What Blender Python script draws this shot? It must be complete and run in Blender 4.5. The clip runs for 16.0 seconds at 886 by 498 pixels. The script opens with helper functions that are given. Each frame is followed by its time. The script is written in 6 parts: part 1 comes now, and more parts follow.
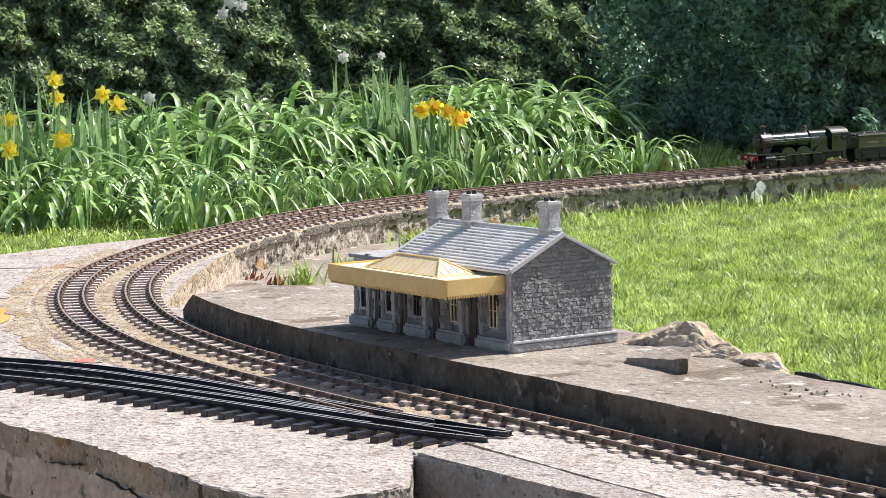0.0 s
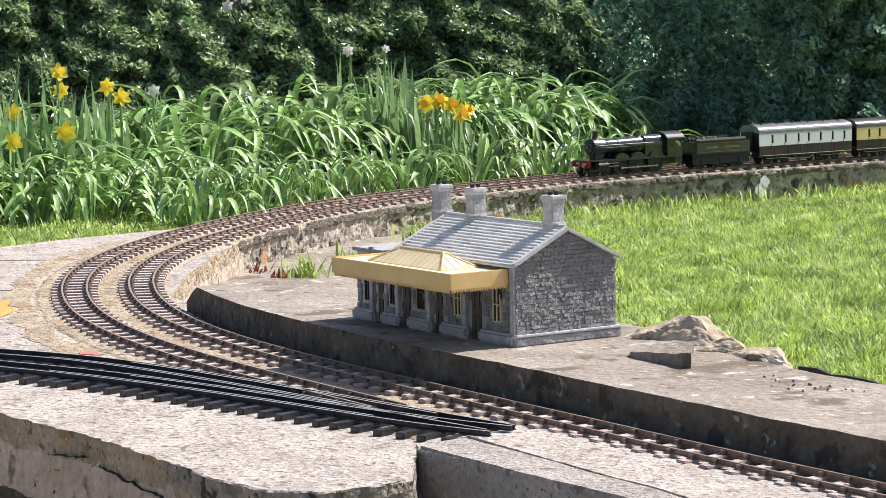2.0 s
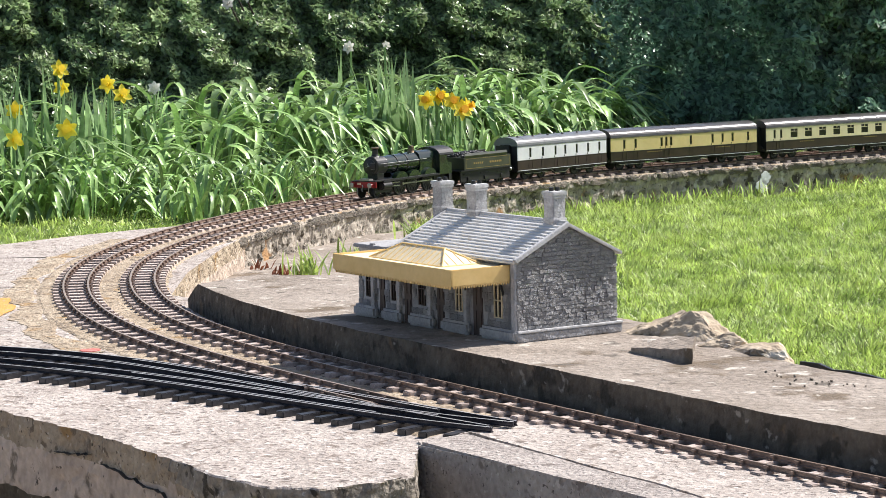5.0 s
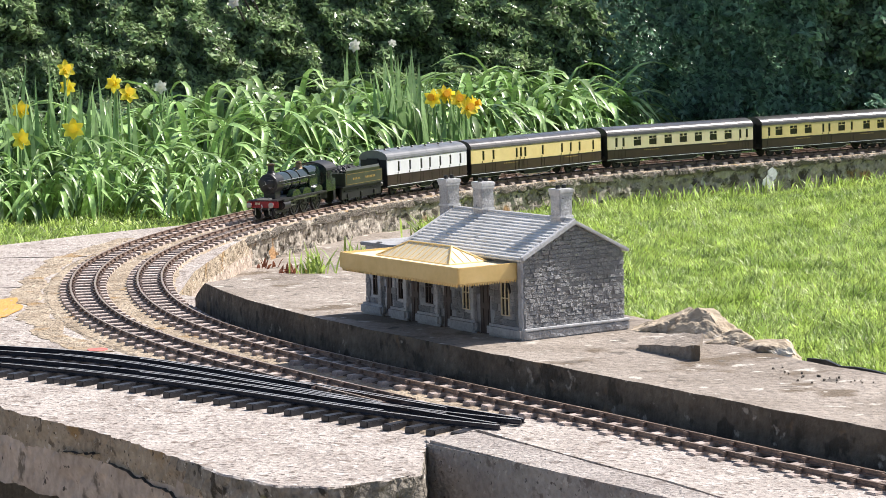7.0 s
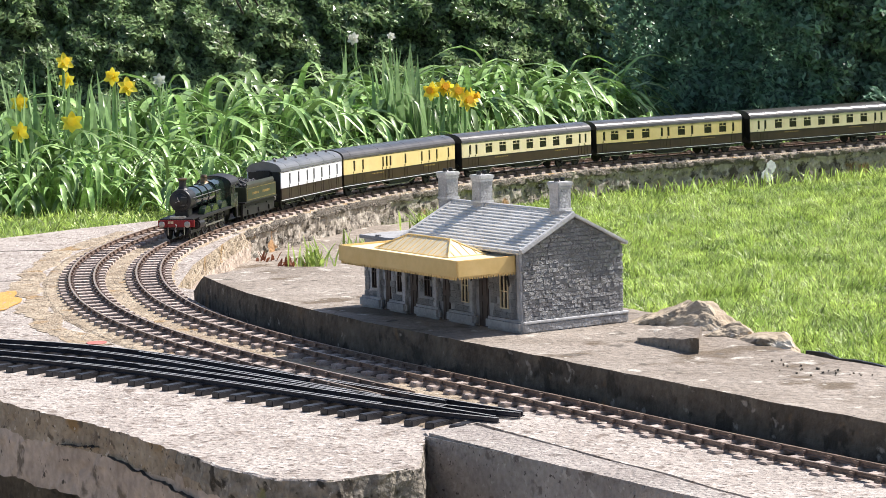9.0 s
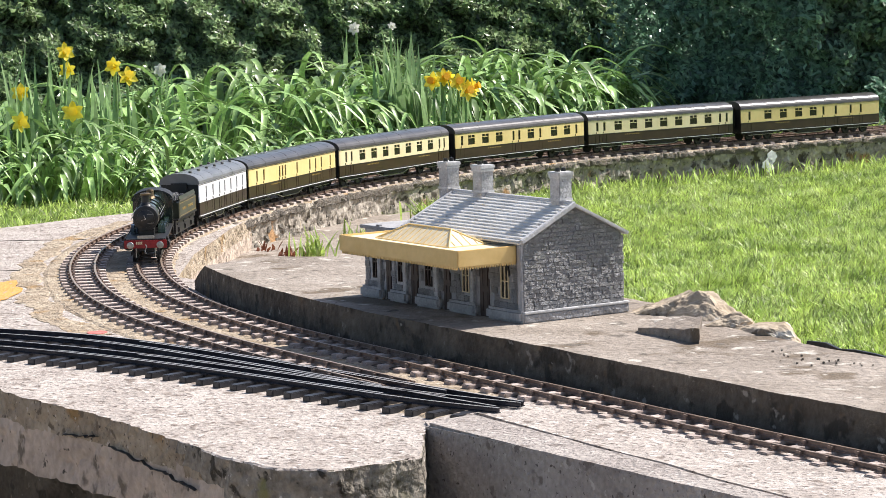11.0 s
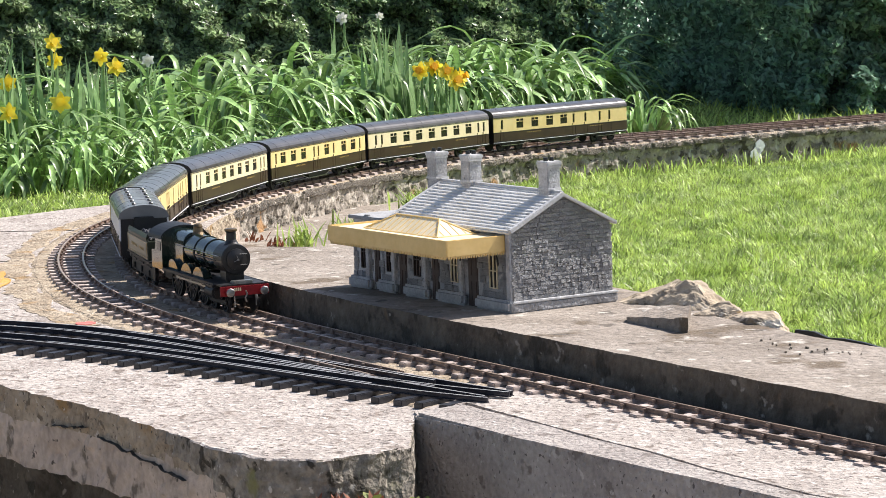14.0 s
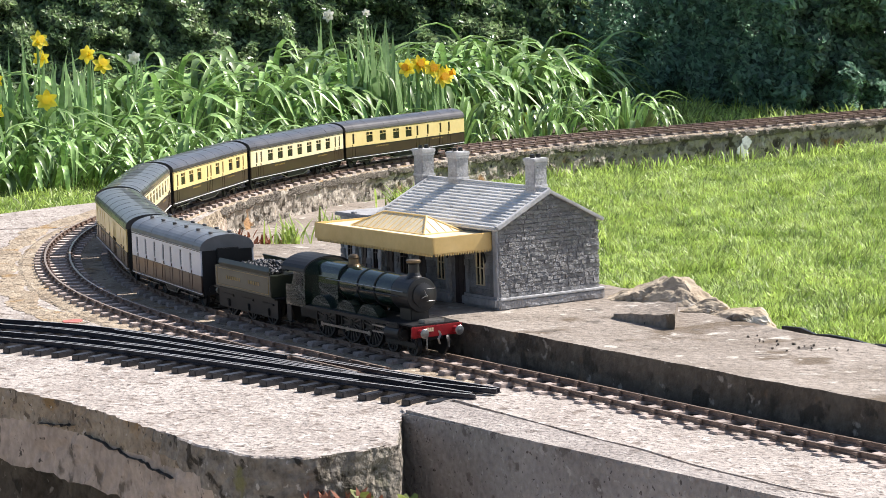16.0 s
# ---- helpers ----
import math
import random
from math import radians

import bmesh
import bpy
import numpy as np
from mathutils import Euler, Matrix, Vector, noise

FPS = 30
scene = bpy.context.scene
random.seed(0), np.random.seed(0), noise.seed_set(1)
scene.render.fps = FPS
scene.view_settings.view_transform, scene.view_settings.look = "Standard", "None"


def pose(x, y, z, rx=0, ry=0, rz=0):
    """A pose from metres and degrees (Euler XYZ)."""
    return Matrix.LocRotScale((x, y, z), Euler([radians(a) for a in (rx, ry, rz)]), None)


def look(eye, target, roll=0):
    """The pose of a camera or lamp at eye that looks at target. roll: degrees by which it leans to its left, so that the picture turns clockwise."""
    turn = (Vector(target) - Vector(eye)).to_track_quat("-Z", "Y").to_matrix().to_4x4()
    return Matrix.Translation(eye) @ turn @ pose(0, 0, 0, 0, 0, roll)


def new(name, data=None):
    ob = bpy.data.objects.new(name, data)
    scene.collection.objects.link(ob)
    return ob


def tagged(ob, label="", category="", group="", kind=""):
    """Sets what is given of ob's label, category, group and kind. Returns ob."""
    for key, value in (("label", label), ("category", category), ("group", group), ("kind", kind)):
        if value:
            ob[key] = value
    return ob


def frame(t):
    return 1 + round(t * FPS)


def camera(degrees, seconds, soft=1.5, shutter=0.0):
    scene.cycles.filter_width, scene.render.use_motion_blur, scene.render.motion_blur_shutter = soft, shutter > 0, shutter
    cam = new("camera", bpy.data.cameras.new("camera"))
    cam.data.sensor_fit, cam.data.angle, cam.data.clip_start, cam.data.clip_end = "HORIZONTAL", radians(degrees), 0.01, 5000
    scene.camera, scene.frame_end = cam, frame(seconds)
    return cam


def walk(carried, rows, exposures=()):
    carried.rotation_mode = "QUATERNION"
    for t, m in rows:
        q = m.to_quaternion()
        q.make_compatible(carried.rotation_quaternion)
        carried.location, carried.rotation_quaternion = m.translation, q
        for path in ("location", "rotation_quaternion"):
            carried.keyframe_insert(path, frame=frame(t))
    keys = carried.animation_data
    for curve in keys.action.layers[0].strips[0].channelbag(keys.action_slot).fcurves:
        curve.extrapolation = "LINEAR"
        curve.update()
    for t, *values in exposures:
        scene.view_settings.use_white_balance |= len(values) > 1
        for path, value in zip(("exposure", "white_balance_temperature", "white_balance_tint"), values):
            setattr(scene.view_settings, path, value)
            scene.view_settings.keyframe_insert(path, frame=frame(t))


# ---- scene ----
# Rail tops lie at z = 0; the camera is held by hand on one spot and turns a little.
cam = camera(18.94, 16.0, soft=0.8)
EYE_Z = 0.394
TURNS = [(0, 0.000, 5.606, -1.290), (0.5, 0.011, 5.650, -1.215), (1, 0.027, 5.690, -1.155), (1.5, 0.058, 5.732, -1.118),
         (2, 0.083, 5.744, -1.104), (2.5, 0.103, 5.750, -1.072), (3, 0.118, 5.786, -1.098), (3.5, 0.117, 5.804, -1.105),
         (4, 0.087, 5.805, -1.120), (6.5, 0.239, 5.861, -1.534), (7, 0.260, 5.865, -1.530), (7.5, 0.263, 5.902, -1.589),
         (8, 0.252, 5.943, -1.627), (8.5, 0.237, 5.981, -1.638), (9, 0.239, 6.018, -1.568), (11.5, 0.256, 6.286, -1.526),
         (12, 0.229, 6.327, -1.541), (12.5, 0.190, 6.361, -1.637), (13, 0.128, 6.417, -1.613), (13.5, 0.072, 6.449, -1.625),
         (14, 0.016, 6.459, -1.653), (14.5, -0.018, 6.458, -1.677), (15, -0.075, 6.490, -1.679), (15.5, -0.153, 6.515, -1.724),
         (16, -0.266, 6.532, -1.736)]
walk(cam, [(t, pose(0, 0, EYE_Z, 90 - tilt, 0, yaw) @ pose(0, 0, 0, 0, 0, roll)) for t, yaw, tilt, roll in TURNS],
     exposures=[(0, 0.62, 6520, 13), (16, 0.62, 6520, 13)])

# ---- light: one high sun behind on the right, and the sky ----
SUN_EL, SUN_X, SUN_Y = radians(49), 0.905, 0.425
world = bpy.data.worlds.new("world")
scene.world = world
world.use_nodes = True
sky = world.node_tree.nodes.new("ShaderNodeTexSky")
sky.sky_type, sky.sun_disc = "NISHITA", False
sky.sun_elevation, sky.sun_rotation = SUN_EL, math.atan2(SUN_X, SUN_Y)
sky.air_density, sky.dust_density = 1.0, 1.5
back = world.node_tree.nodes["Background"]
back.inputs["Strength"].default_value = 0.088
world.node_tree.links.new(sky.outputs[0], back.inputs["Color"])
sun = new("sun", bpy.data.lights.new("sun", "SUN"))
sun.data.energy, sun.data.angle, sun.data.color = 5.0, radians(0.5), (1.0, 0.96, 0.90)
sun.matrix_world = look((SUN_X * 5, SUN_Y * 5, 5 * math.tan(SUN_EL)), (0, 0, 0))

# ---- materials ----
def material(name, dark, light, scale=60, rough=0.8, bump=0.0, metal=0.0, fine=None, spots=None, object_random=0.0,
             island_random=0.0, through_light=0.0, bump_scale=None, coat=0.0, wear=0.35):
    """Two colours mixed by coarse and fine noise, with relief; spots: (colour, threshold, scale) for stains."""
    m = bpy.data.materials.new(name)
    m.use_nodes = True
    nt = m.node_tree
    n, l = nt.nodes, nt.links
    b = n["Principled BSDF"]
    b.inputs["Roughness"].default_value, b.inputs["Metallic"].default_value = rough, metal
    b.inputs["Coat Weight"].default_value = coat
    co = n.new("ShaderNodeTexCoord")

    def grain(s, detail=6):
        x = n.new("ShaderNodeTexNoise")
        x.inputs["Scale"].default_value, x.inputs["Detail"].default_value = s, detail
        l.new(co.outputs["Object"], x.inputs["Vector"])
        return x.outputs["Fac"]

    def mix(fac, a, c, mode="MIX"):
        x = n.new("ShaderNodeMix")
        x.data_type, x.blend_type = "RGBA", mode
        for sock, v in ((x.inputs["Factor"], fac), (x.inputs["A"], a), (x.inputs["B"], c)):
            if isinstance(v, (int, float)):
                sock.default_value = v
            elif isinstance(v, tuple):
                sock.default_value = (*v, 1)
            else:
                l.new(v, sock)
        return x.outputs["Result"]

    def ramp(fac, lo, hi):
        x = n.new("ShaderNodeMapRange")
        x.inputs["From Min"].default_value, x.inputs["From Max"].default_value = lo, hi
        l.new(fac, x.inputs["Value"])
        return x.outputs["Result"]

    colour = mix(ramp(grain(scale), 0.35, 0.65), dark, light)
    f = grain(fine or scale * 6, 8)
    colour = mix(wear, colour, mix(ramp(f, 0.3, 0.7), tuple(v * 0.6 for v in dark), tuple(min(1, v * 1.2) for v in light)))
    if spots:
        for c, lim, sc in spots:
            colour = mix(ramp(grain(sc, 5), lim, lim + 0.06), colour, c)
    if object_random or island_random:
        src = n.new("ShaderNodeObjectInfo").outputs["Random"] if object_random else n.new("ShaderNodeNewGeometry").outputs["Random Per Island"]
        k = object_random or island_random
        v = n.new("ShaderNodeMapRange")
        v.inputs["To Min"].default_value, v.inputs["To Max"].default_value = 1 - k, 1 + k
        l.new(src, v.inputs["Value"])
        hsv = n.new("ShaderNodeHueSaturation")
        l.new(v.outputs["Result"], hsv.inputs["Value"])
        l.new(colour, hsv.inputs["Color"])
        colour = hsv.outputs["Color"]
    l.new(colour, b.inputs["Base Color"])
    if bump:
        x = n.new("ShaderNodeBump")
        x.inputs["Strength"].default_value, x.inputs["Distance"].default_value = 1.0, bump
        l.new(grain(bump_scale or scale * 4, 8), x.inputs["Height"])
        l.new(x.outputs["Normal"], b.inputs["Normal"])
    if through_light:
        t = n.new("ShaderNodeBsdfTranslucent")
        l.new(colour, t.inputs["Color"])
        s = n.new("ShaderNodeMixShader")
        s.inputs["Fac"].default_value = through_light
        l.new(b.outputs[0], s.inputs[1])
        l.new(t.outputs[0], s.inputs[2])
        l.new(s.outputs[0], n["Material Output"].inputs["Surface"])
    return m


CONCRETE = material("concrete", (0.33, 0.285, 0.25), (0.50, 0.445, 0.40), 14, 0.93, 0.005, fine=160, bump_scale=150,
                    spots=[((0.22, 0.18, 0.15), 0.60, 60), ((0.60, 0.55, 0.50), 0.59, 95), ((0.13, 0.105, 0.09), 0.61, 150), ((0.10, 0.085, 0.07), 0.63, 260)])
CONCRETE_OLD = material("old_concrete", (0.20, 0.165, 0.13), (0.38, 0.33, 0.28), 9, 0.95, 0.004, fine=140, bump_scale=130,
                        spots=[((0.15, 0.115, 0.08), 0.56, 11), ((0.13, 0.11, 0.09), 0.62, 34), ((0.50, 0.46, 0.40), 0.62, 48), ((0.07, 0.065, 0.055), 0.66, 180)])
STONE = material("wall_stone", (0.24, 0.21, 0.17), (0.46, 0.42, 0.35), 16, 0.95, 0.004, fine=90, bump_scale=70, object_random=0.14,
                 spots=[((0.08, 0.07, 0.055), 0.58, 30), ((0.50, 0.47, 0.40), 0.66, 45), ((0.32, 0.18, 0.08), 0.66, 18)])
# dirt spots over a base darkened for shade: platform sides, hollow under the slab
CONCRETE_DIRTY_SHADE = material("dirty_shade_concrete", (0.06, 0.047, 0.034), (0.17, 0.14, 0.105), 22, 0.95, 0.006, fine=120, bump_scale=90,
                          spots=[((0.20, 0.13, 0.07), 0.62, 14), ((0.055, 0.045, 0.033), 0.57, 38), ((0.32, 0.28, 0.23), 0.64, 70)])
MORTAR = material("mortar", (0.25, 0.215, 0.175), (0.50, 0.445, 0.37), 22, 0.95, 0.008, fine=120, bump_scale=75,
                  spots=[((0.09, 0.075, 0.055), 0.58, 34), ((0.38, 0.22, 0.10), 0.61, 14), ((0.58, 0.54, 0.47), 0.64, 50), ((0.06, 0.05, 0.04), 0.62, 110)])
PEBBLY = material("pebbly_concrete", (0.13, 0.11, 0.085), (0.36, 0.32, 0.26), 70, 0.95, 0.008, fine=200, bump_scale=110,
                  spots=[((0.05, 0.042, 0.03), 0.57, 60), ((0.55, 0.50, 0.43), 0.63, 130), ((0.20, 0.19, 0.08), 0.62, 20)])
CONCRETE_EDGE = material("concrete_edge", (0.36, 0.285, 0.225), (0.58, 0.475, 0.385), 18, 0.95, 0.006, fine=120, bump_scale=90,
                         spots=[((0.17, 0.135, 0.10), 0.61, 28), ((0.08, 0.065, 0.05), 0.65, 90)])
CONCRETE_BED = material("track_bed_concrete", (0.28, 0.215, 0.145), (0.48, 0.395, 0.29), 16, 0.95, 0.006, fine=150, bump_scale=170,
                        spots=[((0.33, 0.215, 0.10), 0.60, 15), ((0.17, 0.13, 0.09), 0.59, 70), ((0.56, 0.49, 0.40), 0.62, 120), ((0.09, 0.07, 0.05), 0.63, 210)])
CONCRETE_CAST = material("cast_concrete", (0.29, 0.255, 0.23), (0.44, 0.395, 0.36), 12, 0.93, 0.005, fine=180, bump_scale=190,
                         spots=[((0.20, 0.17, 0.15), 0.60, 50), ((0.50, 0.46, 0.42), 0.62, 110), ((0.12, 0.10, 0.09), 0.63, 230)])
GRAVEL = material("gravel", (0.24, 0.20, 0.16), (0.42, 0.36, 0.30), 20, 0.95, 0.006, fine=90)
SLEEPER = material("sleeper", (0.35, 0.285, 0.25), (0.56, 0.47, 0.42), 70, 0.8, 0.0005, object_random=0.2, spots=[((0.18, 0.13, 0.10), 0.63, 90)])
SLEEPER_BLACK = material("sleeper_black", (0.012, 0.012, 0.014), (0.038, 0.038, 0.043), 70, 0.36, 0.0003, object_random=0.3)
RAIL = material("rail", (0.13, 0.085, 0.065), (0.27, 0.19, 0.145), 50, 0.5, 0.0002, metal=0.1)
RAIL_BLACK = material("rail_black", (0.022, 0.022, 0.028), (0.06, 0.06, 0.072), 40, 0.25, metal=0.4)
RAIL_HEAD = material("rail_head", (0.42, 0.40, 0.38), (0.62, 0.60, 0.58), 40, 0.45, 0.0001, metal=0.7)
RAIL_HEAD_TAN = material("rail_head_brown", (0.34, 0.25, 0.19), (0.52, 0.41, 0.32), 40, 0.35, 0.0001, metal=0.4)
TRACK_DIRT = material("track_dirt", (0.05, 0.036, 0.027), (0.11, 0.08, 0.058), 40, 0.95, 0.003, fine=200, bump_scale=160, spots=[((0.34, 0.27, 0.20), 0.62, 38), ((0.03, 0.022, 0.018), 0.60, 90)])
GRASS = material("grass", (0.24, 0.36, 0.07), (0.56, 0.68, 0.20), 7, 0.45, island_random=0.6, through_light=0.4)
TURF = material("turf", (0.10, 0.15, 0.03), (0.19, 0.26, 0.06), 30, 0.95, 0.004)
EARTH = material("earth", (0.045, 0.035, 0.025), (0.10, 0.08, 0.055), 25, 0.95, 0.006)
LILY = material("lily_leaf", (0.14, 0.26, 0.075), (0.37, 0.55, 0.195), 9, 0.36, object_random=0.58, through_light=0.14)
DAFF_LEAF = material("daffodil_leaf", (0.17, 0.29, 0.11), (0.35, 0.50, 0.24), 12, 0.38, island_random=0.35, through_light=0.42)
HEDGE = material("hedge_leaf", (0.12, 0.21, 0.085), (0.36, 0.47, 0.23), 7, 0.30, island_random=0.75, through_light=0.38)
HEDGE_DARK = material("dark_hedge_leaf", (0.13, 0.25, 0.165), (0.28, 0.43, 0.295), 5, 0.30, island_random=0.7, through_light=0.42)
BARK = material("bark", (0.03, 0.025, 0.02), (0.08, 0.065, 0.05), 30, 0.9, 0.003)
YELLOW_PETAL = material("yellow_petal", (0.94, 0.72, 0.03), (0.98, 0.86, 0.12), 40, 0.5, through_light=0.5, wear=0.1)
ORANGE_PETAL = material("orange_petal", (0.84, 0.42, 0.01), (0.92, 0.55, 0.02), 40, 0.5, through_light=0.35)
WHITE_PETAL = material("white_petal", (0.80, 0.78, 0.66), (0.88, 0.87, 0.82), 40, 0.5, through_light=0.5)
GREY_STONE = material("model_stone", (0.29, 0.29, 0.295), (0.48, 0.48, 0.49), 90, 0.45, 0.0016, fine=500, bump_scale=330, object_random=0.18, spots=[((0.60, 0.60, 0.62), 0.65, 260), ((0.13, 0.13, 0.135), 0.64, 200)])
GREY_DARK = material("model_mortar", (0.27, 0.27, 0.275), (0.42, 0.42, 0.425), 60, 0.9, 0.0006, fine=400)
GREY_TRIM = material("model_trim", (0.46, 0.46, 0.46), (0.60, 0.60, 0.60), 60, 0.7, 0.0003)
ROOF_SHEET = material("roof_sheet", (0.60, 0.59, 0.57), (0.74, 0.73, 0.71), 50, 0.7, 0.0002, spots=[((0.46, 0.45, 0.43), 0.62, 70)], wear=0.10)
CREAM = material("canopy_cream", (0.74, 0.51, 0.19), (0.82, 0.59, 0.25), 40, 0.5, wear=0.10)
CREAM_LIGHT = material("canopy_pale", (0.74, 0.62, 0.40), (0.82, 0.71, 0.49), 40, 0.5, wear=0.10)
BLACK = material("black_paint", (0.007, 0.007, 0.008), (0.015, 0.015, 0.016), 60, 0.5)
SOOT = material("smokebox_black", (0.009, 0.009, 0.009), (0.018, 0.018, 0.018), 60, 0.4)
GREEN = material("engine_green", (0.008, 0.016, 0.011), (0.014, 0.027, 0.018), 40, 0.16, coat=0.5, wear=0.10)
TENDER_GREEN = material("tender_green", (0.03, 0.036, 0.022), (0.055, 0.06, 0.04), 40, 0.4, coat=0.2, wear=0.10)
RED = material("buffer_red", (0.24, 0.008, 0.012), (0.34, 0.014, 0.018), 40, 0.4)
STEEL = material("steel", (0.30, 0.29, 0.28), (0.5, 0.49, 0.47), 60, 0.35, metal=0.9)
COPPER = material("copper", (0.12, 0.085, 0.05), (0.20, 0.145, 0.085), 60, 0.4, metal=0.8)
COACH_CREAM = material("coach_cream", (0.78, 0.60, 0.25), (0.84, 0.67, 0.31), 30, 0.4, coat=0.2, wear=0.10)
COACH_PALE = material("coach_pale_cream", (0.80, 0.68, 0.40), (0.86, 0.76, 0.49), 30, 0.4, coat=0.2, wear=0.10)
COACH_BROWN = material("coach_brown", (0.030, 0.016, 0.008), (0.05, 0.028, 0.014), 30, 0.38, coat=0.15, wear=0.10)
VAN_WHITE = material("van_grey_white", (0.72, 0.72, 0.74), (0.80, 0.80, 0.82), 30, 0.4, wear=0.10)
VAN_BROWN = material("van_maroon", (0.026, 0.014, 0.013), (0.045, 0.025, 0.022), 30, 0.38, coat=0.15, wear=0.10)
COACH_ROOF = material("coach_roof", (0.050, 0.046, 0.043), (0.09, 0.084, 0.08), 30, 0.30, 0.0004, bump_scale=60, coat=0.45, wear=0.10)
VAN_ROOF = material("van_roof", (0.12, 0.125, 0.13), (0.19, 0.195, 0.20), 30, 0.35, 0.0003, bump_scale=60, coat=0.3, wear=0.10)
WINDOW = material("window_glass", (0.012, 0.011, 0.01), (0.025, 0.022, 0.02), 40, 0.12)
GILT = material("gilt", (0.26, 0.17, 0.05), (0.36, 0.25, 0.08), 60, 0.4)
COAL = material("coal", (0.012, 0.012, 0.013), (0.05, 0.05, 0.05), 120, 0.4, 0.002)
DARK_DOOR = material("door_brown", (0.035, 0.022, 0.02), (0.06, 0.04, 0.035), 60, 0.5)
WHITE_PATCH = material("white_patch", (0.78, 0.78, 0.77), (0.88, 0.88, 0.87), 40, 0.9, 0.001)
ORANGE_PATCH = material("orange_paint", (0.52, 0.27, 0.06), (0.64, 0.36, 0.10), 30, 0.9, 0.001, spots=[((0.35, 0.30, 0.25), 0.6, 60)])
RED_PATCH = material("red_mark", (0.5, 0.12, 0.10), (0.62, 0.2, 0.17), 60, 0.9)
ROCK = material("rock", (0.30, 0.23, 0.155), (0.58, 0.49, 0.37), 18, 0.95, 0.005, fine=90, bump_scale=60, spots=[((0.15, 0.12, 0.085), 0.6, 25), ((0.66, 0.60, 0.50), 0.63, 40)])


# ---- building helpers ----
def part(name, bm, mat, parent=None, label="", smooth=False):
    """Link a bmesh as one mesh object, under a thing or a part."""
    me = bpy.data.meshes.new(name)
    bm.to_mesh(me)
    bm.free()
    me.materials.append(mat)
    if smooth:
        me.polygons.foreach_set("use_smooth", [True] * len(me.polygons))
    ob = new(name, me)
    ob.parent = parent
    if label:
        ob["label"] = label
    return ob


def repeat(name, me, m, parent=None):
    """Another object on the mesh me, at the pose m."""
    ob = new(name, me)
    ob.parent = parent
    ob.matrix_basis = m
    return ob


def box(bm, x0, x1, y0, y1, z0, z1, bevel=0.0):
    r = bmesh.ops.create_cube(bm, size=1, matrix=Matrix.Translation(((x0 + x1) / 2, (y0 + y1) / 2, (z0 + z1) / 2)) @ Matrix.Diagonal((x1 - x0, y1 - y0, z1 - z0, 1)))
    if bevel:
        edges = {e for v in r["verts"] for e in v.link_edges}
        bmesh.ops.bevel(bm, geom=list(edges), offset=bevel, segments=2, affect="EDGES")
    return bm


def tube(bm, r0, r1, length, m=Matrix(), seg=20):
    """A cone or cylinder along local z from 0 to length."""
    bmesh.ops.create_cone(bm, cap_ends=True, segments=seg, radius1=r0, radius2=r1, depth=length, matrix=m @ Matrix.Translation((0, 0, length / 2)))
    return bm


def turned(bm, profile, m=Matrix(), seg=24):
    """A body of revolution about local z from (radius, z) pairs."""
    rings = [[bm.verts.new(m @ Vector((r * math.cos(a), r * math.sin(a), z))) for a in (2 * math.pi * k / seg for k in range(seg))] for r, z in profile]
    for a, b in zip(rings, rings[1:]):
        for k in range(seg):
            bm.faces.new((a[k], a[(k + 1) % seg], b[(k + 1) % seg], b[k]))
    bm.faces.new(rings[0][::-1])
    bm.faces.new(rings[-1])
    return bm


def prism(bm, outline, z0, z1):
    """An upright prism over a plan outline (counter-clockwise)."""
    lo = [bm.verts.new((x, y, z0)) for x, y in outline]
    hi = [bm.verts.new((x, y, z1)) for x, y in outline]
    n = len(outline)
    bm.faces.new(hi)
    bm.faces.new(lo[::-1])
    for k in range(n):
        bm.faces.new((lo[k], lo[(k + 1) % n], hi[(k + 1) % n], hi[k]))
    return bm


def extrude_x(bm, section, x0, x1, m=Matrix()):
    """A section of (y, z) points drawn out along x."""
    a = [bm.verts.new(m @ Vector((x0, y, z))) for y, z in section]
    b = [bm.verts.new(m @ Vector((x1, y, z))) for y, z in section]
    n = len(section)
    bm.faces.new(a[::-1])
    bm.faces.new(b)
    for k in range(n):
        bm.faces.new((a[k], a[(k + 1) % n], b[(k + 1) % n], b[k]))
    bmesh.ops.recalc_face_normals(bm, faces=bm.faces[:])
    return bm


def sweep(bm, path, section):
    """Draw a section of (side, up) points along a path of (x, y, z, nx, ny)."""
    rings = [[bm.verts.new((x + nx * s, y + ny * s, z + u)) for s, u in section] for x, y, z, nx, ny in path]
    n = len(section)
    for a, b in zip(rings, rings[1:]):
        for k in range(n):
            bm.faces.new((a[k], a[(k + 1) % n], b[(k + 1) % n], b[k]))
    bm.faces.new(rings[0][::-1])
    bm.faces.new(rings[-1])
    bmesh.ops.recalc_face_normals(bm, faces=bm.faces[:])
    return bm


def mesh_arrays(name, verts, faces, mat, smooth=False):
    me = bpy.data.meshes.new(name)
    k = faces.shape[1]
    me.vertices.add(len(verts))
    me.vertices.foreach_set("co", verts.astype(np.float32).ravel())
    me.loops.add(faces.size)
    me.loops.foreach_set("vertex_index", faces.astype(np.int32).ravel())
    me.polygons.add(len(faces))
    me.polygons.foreach_set("loop_start", np.arange(0, faces.size, k, dtype=np.int32))
    me.polygons.foreach_set("use_smooth", np.full(len(faces), smooth))
    me.update(calc_edges=True)
    me.materials.append(mat)
    return me


